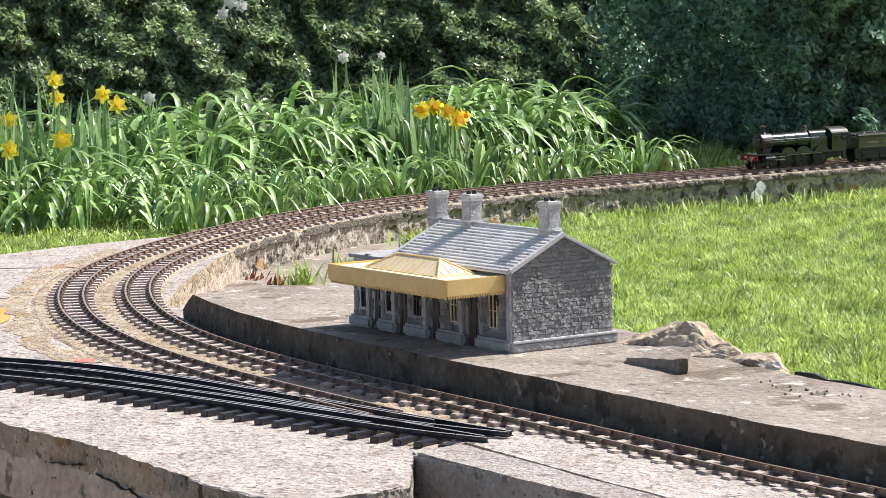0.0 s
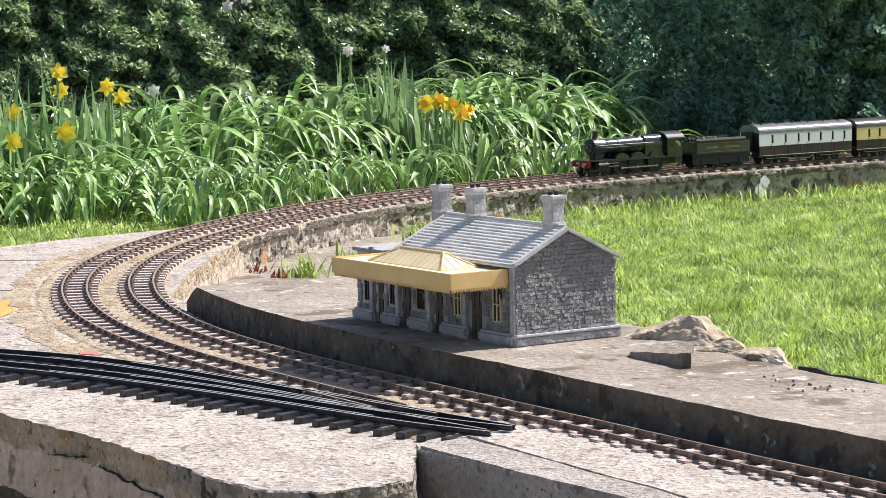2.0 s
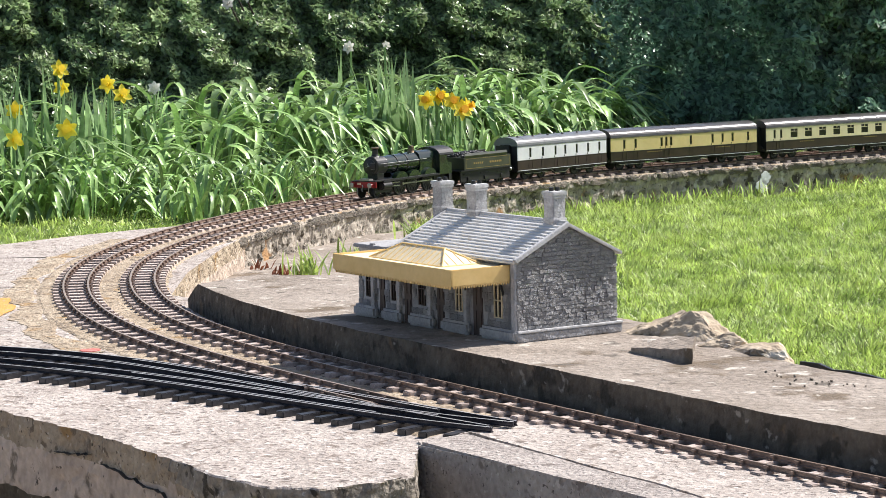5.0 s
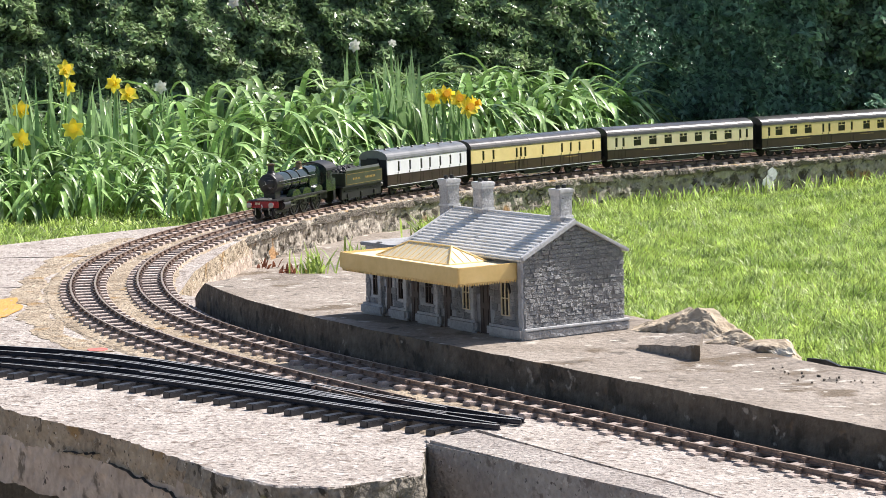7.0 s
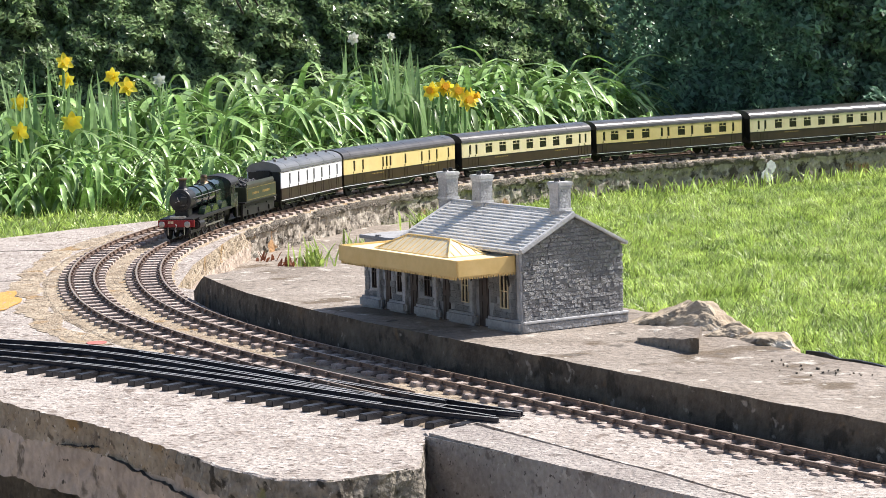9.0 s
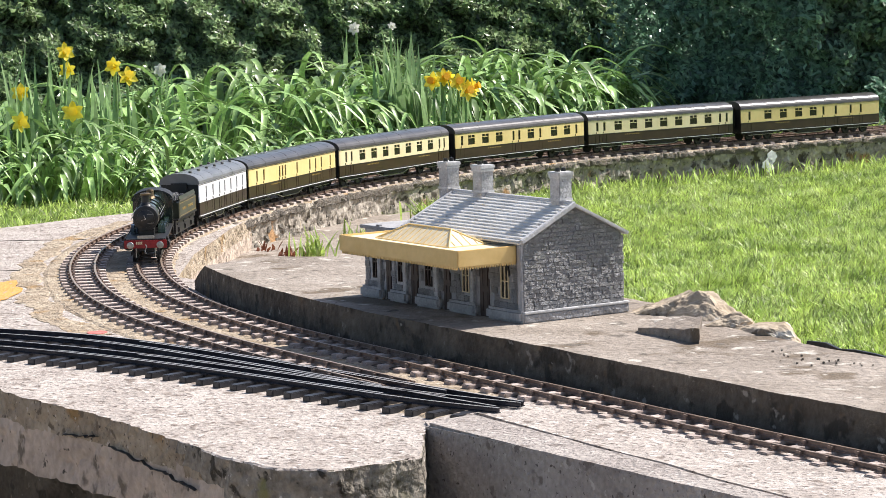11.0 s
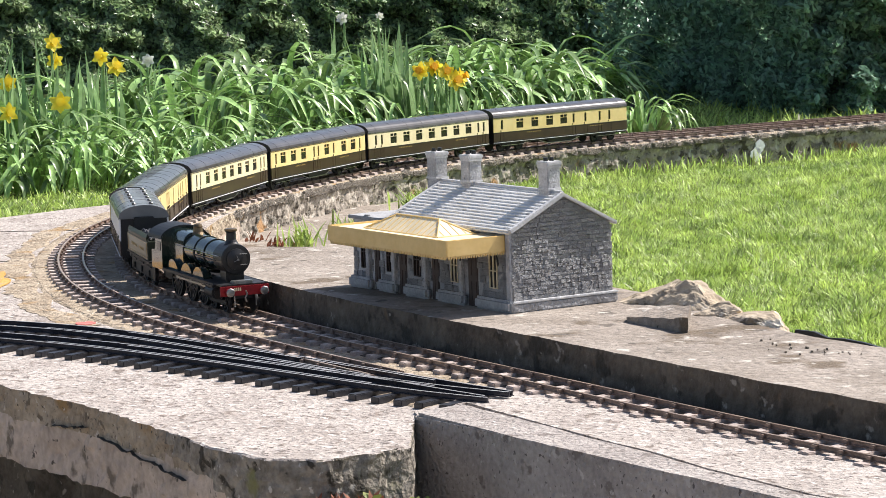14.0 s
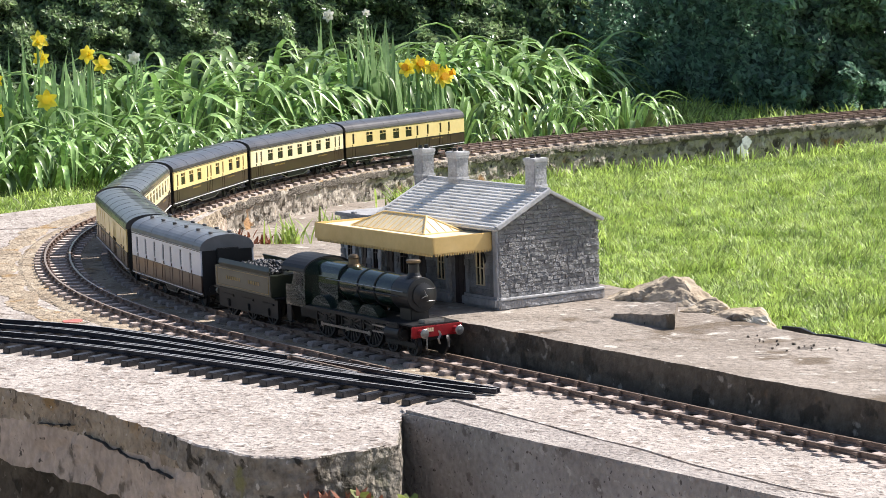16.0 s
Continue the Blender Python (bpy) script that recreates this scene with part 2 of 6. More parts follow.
def blades(rng, roots, heading, length, width, lean, droop, seg=4, fold=0.25):
    """Arching blades: each starts steep, leans out along its heading and droops. Returns vertices and quads."""
    n = len(roots)
    t = np.linspace(0, 1, seg + 1)
    ang = lean[:, None] + droop[:, None] * t[None, :] ** 1.5
    step = length[:, None] / seg
    out = np.concatenate([np.zeros((n, 1)), np.cumsum(np.sin(ang[:, :-1]) * step, 1)], 1)
    up = np.concatenate([np.zeros((n, 1)), np.cumsum(np.cos(ang[:, :-1]) * step, 1)], 1)
    hx, hy = np.cos(heading), np.sin(heading)
    cx = roots[:, 0:1] + out * hx[:, None]
    cy = roots[:, 1:2] + out * hy[:, None]
    cz = roots[:, 2:3] + up
    w = width[:, None] * (0.55 + 0.9 * t * (1 - t) * 2) * np.clip((1 - t) * 3.2, 0.04, 1)[None, :] / 2
    twist = rng.uniform(-fold, fold, n)[:, None]
    sx, sy = -hy[:, None] * w, hx[:, None] * w
    v = np.stack([np.stack([cx - sx, cy - sy, cz + w * twist], 2), np.stack([cx + sx, cy + sy, cz - w * twist], 2)], 2).reshape(-1, 3)
    base = (np.arange(n) * (seg + 1) * 2)[:, None] + (np.arange(seg) * 2)[None, :]
    f = np.stack([base, base + 1, base + 3, base + 2], 2).reshape(-1, 4)
    return v, f

# ---- the line of the inner track: a smooth curve from far right, round the left-hand bend, to near right ----
LINE = np.array([(0.7881, 5.6752), (0.6496, 5.5691), (0.4707, 5.4621), (0.2749, 5.3193), (0.0803, 5.1138), (-0.1146, 4.8684),
                 (-0.2597, 4.5662), (-0.3690, 4.2246), (-0.4351, 3.8704), (-0.4179, 3.5181), (-0.3419, 3.1747), (-0.1992, 2.8608),
                 (-0.0246, 2.5806), (0.1367, 2.3236), (0.2745, 2.0936), (0.4120, 1.9087)])
GAUGE, SPACING = 0.0325, 0.0887


def spline(c, count):
    u = np.linspace(0, len(c) - 3 - 1e-6, count)
    i = np.minimum(u.astype(int), len(c) - 4)
    f = (u - i)[:, None]
    return ((1 - f) ** 3 * c[i] + (3 * f ** 3 - 6 * f ** 2 + 4) * c[i + 1] + (-3 * f ** 3 + 3 * f ** 2 + 3 * f + 1) * c[i + 2] + f ** 3 * c[i + 3]) / 6


RUN = spline(LINE, 2000)
ARC = np.concatenate([[0], np.cumsum(np.hypot(*np.diff(RUN, axis=0).T))])
END = float(ARC[-1])


def on_line(s, side=0.0):
    """Place, heading and left normal of the track at arc length s, moved sideways; straight past both ends. Left is inward."""
    q = min(max(s, 0.001), END - 0.001)
    k = min(max(int(np.searchsorted(ARC, q)), 1), len(ARC) - 1)
    f = (q - ARC[k - 1]) / (ARC[k] - ARC[k - 1])
    p = RUN[k - 1] * (1 - f) + RUN[k] * f
    lo, hi = RUN[max(k - 12, 0)], RUN[min(k + 12, len(RUN) - 1)]
    d = (hi - lo) / np.hypot(*(hi - lo))
    if s < -0.4:      # out of sight on the right the ring bends round
        turn, r = (-0.4 - s) / 1.6, 1.6
        n = np.array((-d[1], d[0]))
        p = p + d * (-0.4 - q)
        p = p + n * r * (1 - math.cos(turn)) - d * r * math.sin(turn)
        c, k = math.cos(turn), math.sin(turn)
        d = d * c - n * k
    else:
        p = p + d * (s - q)
    n = np.array((-d[1], d[0]))
    return p + n * side, d, n


def line_path(s0, s1, step, side, z):
    out = []
    for s in np.arange(s0, s1 + 1e-6, step):
        p, d, n = on_line(s, side)
        out.append((p[0], p[1], z, n[0], n[1]))
    return out


def wobble(bm, amount, scale, keep_z=False):
    """Uneven, worn surfaces: move every vertex by smooth noise."""
    for v in bm.verts:
        d = noise.noise_vector(v.co * scale) * amount
        v.co += Vector((d.x, d.y, 0 if keep_z else d.z))


def cut_up(bm, size):
    """Split long edges, so that wear can bend them."""
    for _ in range(5):
        long = [e for e in bm.edges if e.calc_length() > size]
        if not long:
            break
        bmesh.ops.subdivide_edges(bm, edges=long, cuts=1, use_grid_fill=True)
    bmesh.ops.triangulate(bm, faces=[f for f in bm.faces if len(f.verts) > 4])


# ---- ground: lawn level behind the line, lower before it ----
LAWN_Z, LOW_Z = -0.072, -0.42


def steps(near, far):
    a = np.concatenate([np.linspace(-1.5, 2.0, 60) if near else np.linspace(0.5, 9, 140), far])
    return np.unique(np.round(a, 4))


gx = steps(True, np.array([-300, -80, -20, -8, -4, -2.5, 3, 5, 9, 20, 80, 300.0]))
gy = steps(False, np.array([-300, -80, -20, -6, -2, 0, 10, 14, 20, 40, 100, 300.0]))
XX, YY = np.meshgrid(gx, gy)
brink = np.where(XX < 0.6, 2.66 - 0.9 * XX, 2.12)
ZZ = np.where(YY > brink, LAWN_Z, LOW_Z)
ZZ = ZZ + np.where(YY > brink, 0.006 * np.sin(XX * 3.1 + YY * 1.7) + 0.004 * np.sin(YY * 4.3 - XX * 2), 0)
cols = len(gx)
idx = np.arange(len(gy) * cols).reshape(len(gy), cols)
gf = np.stack([idx[:-1, :-1], idx[:-1, 1:], idx[1:, 1:], idx[1:, :-1]], 2).reshape(-1, 4)
ground = new("ground", mesh_arrays("ground", np.stack([XX, YY, ZZ], 2).reshape(-1, 3), gf, TURF, True))
low = ZZ[:-1, :-1].ravel() < -0.2
ground.data.materials.append(GRAVEL)
ground.data.polygons.foreach_set("material_index", low.astype(np.int32))
tagged(ground, "short turf and soil of a garden lawn", "ground", kind="structure")

# ---- raised bed of the ring: worn concrete top on a stone wall ----
BED_Z = -0.0092
bm = bmesh.new()
sweep(bm, line_path(-3.2, 4.5, 0.006, 0, BED_Z), [(-0.156, -0.075), (-0.156, -0.006), (-0.135, 0), (-0.06, 0), (0.031, 0), (0.0355, -0.0025), (0.0375, -0.008), (0.0365, -0.014), (0.034, -0.022), (0.0335, -0.031), (0.033, -0.040), (0.033, -0.050), (0.033, -0.075)])
for v in bm.verts:
    if v.co.z < BED_Z - 0.001:
        d = noise.noise_vector(v.co * 28) * 0.0045 + noise.noise_vector(v.co * 85) * 0.0035 + noise.noise_vector(v.co * 200) * 0.0015
        v.co += Vector((d.x, d.y, d.z * 0.5))
ring = part("track_wall", bm, CONCRETE_BED, smooth=False)
ring.data.materials.append(MORTAR)
for f in ring.data.polygons:
    f.material_index = 0 if f.normal.z > 0.75 else 1
tagged(ring, "low weathered garden wall of mortared stone carrying the railway", "wall", kind="structure")

# sand washed out over the slab beside the outer curve
bm = bmesh.new()
sweep(bm, line_path(1.75, 3.0, 0.008, 0, BED_Z - 0.0016), [(-0.186, -0.004), (-0.180, 0.0006), (-0.150, 0.0012), (-0.130, -0.004)])
for v in bm.verts:
    d = noise.noise_vector(v.co * 10) * 0.022 + noise.noise_vector(v.co * 45) * 0.008
    v.co += Vector((d.x, d.y, 0))
tagged(part("sand_wash", bm, CONCRETE_BED), "tan sand spread over the slab beside the track", "sand", kind="structure")

# slab on the left, with its rounded front corner
front = [(-0.95, 3.3), (-0.458, 2.569), (-0.414, 2.501), (-0.337, 2.403), (-0.261, 2.278), (-0.193, 2.16), (-0.147, 2.106), (-0.106, 2.097),
         (-0.066, 2.118), (-0.031, 2.145), (-0.031, 2.30), (0.10, 2.50), (-0.10, 2.95), (-0.20, 3.25), (-0.365, 3.45), (-0.368, 3.72), (-0.358, 3.87),
         (-0.345, 4.07), (-0.325, 4.228), (-0.45, 4.45), (-0.511, 4.401), (-0.611, 4.308), (-0.703, 4.192), (-0.75, 4.158), (-1.6, 3.65)]
bm = prism(bmesh.new(), front, -0.083, BED_Z - 0.0016)
bmesh.ops.bevel(bm, geom=[e for e in bm.edges if all(v.co.z > -0.02 for v in e.verts)], offset=0.0015, segments=1, affect="EDGES")
cut_up(bm, 0.011)
for v in bm.verts:
    if v.co.z < BED_Z - 0.005 or v.co.y < 2.7:
        d = noise.noise_vector(v.co * 40) * 0.0035 + noise.noise_vector(v.co * 120) * 0.003
        v.co += Vector((d.x, d.y, d.z * (0.8 if v.co.z < BED_Z - 0.005 else 0.2)))
slab = part("pavement", bm, CONCRETE)
slab.data.materials.append(CONCRETE_EDGE)
slab.data.materials.append(PEBBLY)
slab.data.materials.append(CONCRETE_BED)
for f in slab.data.polygons:
    f.material_index = 0 if f.normal.z > 0.6 else 2 if f.center.x > -0.215 + 0.03 * math.sin(f.center.z * 90) and f.center.y < 2.4 else 3 if f.center.z > -0.036 + 0.004 * noise.noise(f.center * 45) else 1
tagged(slab, "pale speckled concrete slab with a broken rounded edge", "concrete slab", kind="structure")

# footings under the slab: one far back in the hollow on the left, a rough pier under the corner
# the back footing's dark colour carries the shade of the hollow
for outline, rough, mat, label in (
        ([(-1.6, 3.4), (-0.95, 3.4), (-0.36, 2.76), (-0.19, 2.56), (-0.02, 2.6), (-0.5, 3.3), (-1.6, 3.8)], 0.010, CONCRETE_DIRTY_SHADE, "concrete footing in the hollow below the slab, coloured dark for shade"),
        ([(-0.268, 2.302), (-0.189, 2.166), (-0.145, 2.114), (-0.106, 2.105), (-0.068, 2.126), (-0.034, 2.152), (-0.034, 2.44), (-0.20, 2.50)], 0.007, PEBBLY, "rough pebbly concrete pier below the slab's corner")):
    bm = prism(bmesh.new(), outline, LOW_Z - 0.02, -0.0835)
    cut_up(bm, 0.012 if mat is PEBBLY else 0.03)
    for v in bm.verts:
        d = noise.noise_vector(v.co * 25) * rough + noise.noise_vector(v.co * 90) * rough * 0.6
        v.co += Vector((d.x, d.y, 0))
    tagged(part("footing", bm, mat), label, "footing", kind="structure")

# front block and the strip of bed on the near right
bm = prism(bmesh.new(), [(-0.030, 2.270), (0.059, 2.132), (0.142, 2.012), (0.244, 1.863), (0.50, 1.50), (0.56, 1.53), (0.2573, 1.8808), (0.1944, 1.984), (0.1575, 2.0578), (0.1168, 2.1223), (0.074, 2.2014), (0.012, 2.312)], LOW_Z - 0.02, -0.0048)
bmesh.ops.bevel(bm, geom=[e for e in bm.edges if all(v.co.z > -0.02 for v in e.verts)], offset=0.003, segments=2, affect="EDGES")
cut_up(bm, 0.025)
wobble(bm, 0.0005, 60)
block = part("retaining_wall", bm, CONCRETE_CAST)
tagged(block, "pale cast concrete retaining wall with a sharp edge", "concrete wall", kind="structure")

bm = bmesh.new()
prism(bm, [(0.016, 2.3135), (0.0775, 2.2033), (0.1203, 2.1242), (0.161, 2.0597), (0.198, 1.986), (0.2608, 1.8828), (0.563, 1.532), (0.70, 1.65), (0.40, 2.05), (0.26, 2.19), (0.12, 2.42), (0.075, 2.46), (-0.030, 2.30), (-0.026, 2.276)], -0.05, -0.0090)
cut_up(bm, 0.012)
JOINT = [Vector(p) for p in ((0.016, 2.3135), (0.0775, 2.2033), (0.1203, 2.1242), (0.161, 2.0597), (0.198, 1.986), (0.2608, 1.8828), (0.563, 1.532))]
for v in bm.verts:       # the bed rises to the block's level along the joint
    q = Vector((v.co.x, v.co.y))
    near = 1.0
    for a, b in zip(JOINT, JOINT[1:]):
        k = min(1, max(0, (q - a).dot(b - a) / (b - a).length_squared))
        near = min(near, (q - a.lerp(b, k)).length)
    if v.co.z > -0.01:
        v.co.z += 0.0042 * max(0, min(1, (0.030 - near) / 0.022))
wobble(bm, 0.0004, 70)
strip = part("track_bed", bm, CONCRETE)
tagged(strip, "pale concrete bed in which the sleepers sit", "track bed", kind="structure")

# ---- station platform: concrete, its edge beside the inner rail ----
PLAT_Z = 0.027
edge = [tuple(on_line(s, 0.040)[0]) for s in np.arange(2.66, 4.45, 0.05)]
PLAT_OUT = edge + [(0.80, 1.75), (0.80, 1.95), (0.41, 2.32), (0.330, 2.45), (0.262, 2.585), (0.235, 2.74), (0.10, 2.98), (-0.116, 3.30), (-0.203, 3.32), (-0.275, 3.33)]
bm = prism(bmesh.new(), PLAT_OUT, -0.08, PLAT_Z)
bmesh.ops.bevel(bm, geom=[e for e in bm.edges if all(v.co.z > 0 for v in e.verts)], offset=0.003, segments=2, affect="EDGES")
cut_up(bm, 0.03)
for v in bm.verts:
    p0 = Vector(edge[0])
    k = max(0, 1 - (Vector((v.co.x, v.co.y)) - p0).length / 0.075)
    if v.co.z > 0:
        v.co.z -= 0.024 * k
wobble(bm, 0.0012, 40)
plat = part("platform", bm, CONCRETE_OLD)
# side faces get the darker concrete, their shade worked into its colour
plat.data.materials.append(CONCRETE_DIRTY_SHADE)
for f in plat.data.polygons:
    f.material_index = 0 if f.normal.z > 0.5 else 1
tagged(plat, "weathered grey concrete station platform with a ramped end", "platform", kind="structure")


# ---- track ----
def rail_mesh(path, mat, name, parent):
    sec = [(-0.0022, -0.0048), (-0.0022, -0.0041), (-0.0007, -0.0036), (-0.0007, -0.0014), (-0.0013, -0.0010), (-0.0013, -0.0001), (-0.0010, 0),
           (0.0010, 0), (0.0013, -0.0001), (0.0013, -0.0010), (0.0007, -0.0014), (0.0007, -0.0036), (0.0022, -0.0041), (0.0022, -0.0048)]
    r = part(name, sweep(bmesh.new(), path, sec), mat, parent)
    r.data.materials.append(RAIL_HEAD if mat is RAIL_BLACK else RAIL_HEAD_TAN)
    for f in r.data.polygons:
        f.material_index = 1 if f.normal.z > 0.9 and f.center.z > -0.0005 else 0
    return r


def sleeper_mesh(mat, length, width=0.0122, name="sleeper"):
    bm = bmesh.new()
    box(bm, -width / 2, width / 2, -length / 2, length / 2, -0.0114, -0.0049, 0.0008)
    me = bpy.data.meshes.new(name)
    bm.to_mesh(me)
    bm.free()
    me.materials.append(mat)
    return me


def chair_mesh(mat):
    bm = bmesh.new()
    box(bm, -0.0036, 0.0036, -0.0060, 0.0060, -0.0051, -0.0038, 0.0004)
    for y in (-0.0024, 0.0024):
        box(bm, -0.0028, 0.0028, y - 0.0013, y + 0.0013, -0.0042, -0.0009, 0.0003)
    me = bpy.data.meshes.new("chair")
    bm.to_mesh(me)
    bm.free()
    me.materials.append(mat)
    return me


SLEEPER_ME = sleeper_mesh(SLEEPER, 0.062)
CHAIR_ME = chair_mesh(RAIL)


def track(label, side, s0, s1, pitch):
    t = tagged(new("model_railway_track"), label, "railway track", "running tracks", "")
    t.location = (0, 0, 0)
    for g in (-GAUGE / 2, GAUGE / 2):
        rail_mesh(line_path(s0, s1, 0.012, side + g, 0), RAIL, "rail", t)
    rng = random.Random(int(side * 1000) + 7)
    s = s0
    while s < s1:
        p, d, n = on_line(s, side)
        m = pose(p[0], p[1], rng.uniform(-0.0003, 0.0002), 0, 0, math.degrees(math.atan2(d[1], d[0])) + rng.uniform(-1.2, 1.2))
        sl = repeat("sleeper", SLEEPER_ME, m, t)
        for g in (-GAUGE / 2, GAUGE / 2):
            repeat("chair", CHAIR_ME, pose(0, g, 0), sl)
        s += pitch + rng.uniform(-0.001, 0.001)
    return t


# dirt that has gathered between the sleepers
for side, s1 in ((0.0, 4.28), (-SPACING, 3.53)):
    bm = bmesh.new()
    sweep(bm, line_path(-2.9, s1, 0.010, side, BED_Z), [(-0.026, -0.004), (-0.024, 0.0004), (-0.020, 0.0011), (0.020, 0.0011), (0.024, 0.0004), (0.026, -0.004)])
    for v in bm.verts:
        d = noise.noise_vector(v.co * 55) * 0.0035 + noise.noise_vector(v.co * 150) * 0.0015
        v.co += Vector((d.x, d.y, d.z * 0.25))
    part("track_dirt", bm, TRACK_DIRT, ring)
track("brown model railway track, the inner curve beside the platform", 0.0, -3.0, 4.3, 0.0315)
track("brown model railway track, the outer curve beside the flowers", -SPACING, -3.0, 3.55, 0.0315)


# turnout: two black tracks that come together towards the front block
def route(pts):
    return spline(np.array([2 * np.array(pts[0]) - np.array(pts[1])] + [np.array(p) for p in pts] + [2 * np.array(pts[-1]) - np.array(pts[-2])]), 160)


turnout = tagged(new("track_turnout"), "black plastic model railway turnout on the concrete slab", "railway points")
ROUTE_U = route([(-0.78, 3.02), (-0.49, 2.90), (-0.353, 2.796), (-0.222, 2.648), (-0.103, 2.508), (-0.021, 2.407), (0.045, 2.330)])
ROUTE_L = route([(-0.75, 2.98), (-0.473, 2.794), (-0.341, 2.693), (-0.216, 2.573), (-0.100, 2.453), (-0.021, 2.372), (0.045, 2.322)])
for R in (ROUTE_U, ROUTE_L):
    D = np.gradient(R, axis=0)
    D /= np.hypot(*D.T)[:, None]
    for g in (-GAUGE / 2, GAUGE / 2):
        rail_mesh([(p[0] - d[1] * g, p[1] + d[0] * g, 0.0, -d[1], d[0]) for p, d in zip(R, D)], RAIL_BLACK, "rail", turnout)
    for g, a, b in ((-GAUGE / 2 + 0.0058, 40, 120), (GAUGE / 2 - 0.0058, 55, 135)):
        rail_mesh([(p[0] - d[1] * g, p[1] + d[0] * g, 0.0, -d[1], d[0]) for p, d in zip(R[a:b], D[a:b])], RAIL_BLACK, "check_rail", turnout)
LONG_ME = [sleeper_mesh(SLEEPER_BLACK, 0.078 + 0.012 * k, 0.0105) for k in range(7)]
LEN = np.concatenate([[0], np.cumsum(np.hypot(*np.diff(ROUTE_L, axis=0).T))])
rng = random.Random(5)
s = 0.01
while s < LEN[-1] - 0.01:
    k = int(np.searchsorted(LEN, s))
    p, q = ROUTE_L[k], ROUTE_U[k]
    d = ROUTE_L[min(k + 2, 159)] - ROUTE_L[max(k - 2, 0)]
    n = np.array((-d[1], d[0])) / np.hypot(*d)
    gap = max(0.0, float(np.min(np.hypot(*(ROUTE_U - p).T))))
    j = min(6, int(gap / 0.012 + 0.5))
    c = p + n * (0.006 * j - 0.006)
    repeat("sleeper", LONG_ME[j], pose(c[0], c[1], rng.uniform(-0.0002, 0.0002), 0, 0, math.degrees(math.atan2(d[1], d[0])) + rng.uniform(-1, 1)), turnout)
    s += 0.0262

# ---- station building on the platform ----
def station():
    """Local x runs along the front from the near right-hand corner, local y into the building."""
    st = tagged(new("station_building"), "grey stone model station with cream canopy on the platform", "model building")
    ang = math.degrees(math.atan2(0.256, -0.168))
    st.matrix_basis = pose(0.068, 2.648, PLAT_Z, 0, 0, ang)
    L, W, E, R = 0.306, -0.127, 0.0825, 0.1145   # W is negative: the building lies on the right of its front line
    mid = W / 2
    bm = bmesh.new()
    extrude_x(bm, [(-0.002, 0), (W + 0.002, 0), (W + 0.002, E), (mid, R - 0.001), (-0.002, E)], 0.002, L - 0.088)
    part("body", bm, GREY_DARK, st)
    bm = bmesh.new()
    box(bm, L - 0.089, L, W + 0.002, -0.002, 0, 0.0755, 0.0006)
    part("side_wing", bm, GREY_TRIM, st)
    bm = bmesh.new()
    box(bm, L - 0.0865, L + 0.004, W - 0.003, 0.003, 0.0755, 0.0795, 0.0008)
    part("wing_roof", bm, GREY_DARK, st)
    # plinth
    bm = bmesh.new()
    for x0, x1 in ((-0.003, 0.062), (0.082, 0.135), (0.150, 0.198), (0.214, 0.252), (0.264, L + 0.003)):
        box(bm, x0, x1, -0.002, 0.0062, 0, 0.0130, 0.0028)
    part("plinth", bm, GREY_DARK, st)
    bm = bmesh.new()
    box(bm, -0.0042, 0.003, W - 0.0036, 0.0020, 0.0093, 0.0117, 0.0007)
    part("plinth_ledge", bm, GREY_TRIM, st)
    bm = bmesh.new()
    box(bm, -0.0035, 0.003, W - 0.003, 0.0032, 0, 0.0095, 0.0012)
    cut_up(bm, 0.006)
    wobble(bm, 0.0008, 220)
    part("plinth", bm, GREY_STONE, st)
    # gable courses: single stones, proud of the mortar
    rng = random.Random(3)
    stone = []
    for k in range(4):
        bm = bmesh.new()
        box(bm, -0.5, 0.5, -0.5, 0.5, -0.5, 0.5)
        for v in bm.verts:
            v.co += Vector((rng.uniform(-0.03, 0.03), rng.uniform(-0.06, 0.06), rng.uniform(-0.05, 0.05)))
        bmesh.ops.bevel(bm, geom=bm.edges[:], offset=0.05, segments=1, affect="EDGES")
        me = bpy.data.meshes.new("stone")
        bm.to_mesh(me)
        bm.free()
        me.materials.append(GREY_STONE)
        stone.append(me)
    courses = 24
    h = (R - 0.0115) / courses
    for c in range(courses):
        z = 0.0117 + h * (c + 0.5)
        top = z + h / 2
        half = abs(W) / 2 - 0.001 if top < E else (abs(W) / 2 - 0.001) * (R - 0.001 - top) / (R - 0.001 - E)
        if half < 0.004:
            continue
        y = -half
        while y < half - 0.001:
            w = min(rng.choice((0.0045, 0.006, 0.008, 0.0105)), half - y)
            if half - (y + w) < 0.003:
                w = half - y
            depth = rng.uniform(0.0024, 0.0032)
            ob = repeat("stone", rng.choice(stone), Matrix.Translation((0.002 - depth / 2 + 0.0008, mid + y + w / 2, z)) @ pose(0, 0, 0, rng.uniform(-4, 4), rng.uniform(-6, 6), rng.uniform(-6, 6)) @ Matrix.Diagonal((depth, w - 0.0003, h - 0.0004, 1)), st)
            y += w
    # front wall stones between the openings
    openings = [(0.064, 0.081, 0.012, 0.062), (0.136, 0.149, 0.012, 0.062), (0.199, 0.213, 0.012, 0.062), (0.253, 0.263, 0.012, 0.062),
                (0.028, 0.042, 0.022, 0.058), (0.100, 0.113, 0.022, 0.058), (0.172, 0.184, 0.022, 0.058), (0.228, 0.238, 0.022, 0.058), (0.278, 0.290, 0.022, 0.058)]
    h = (E - 0.0118) / 10
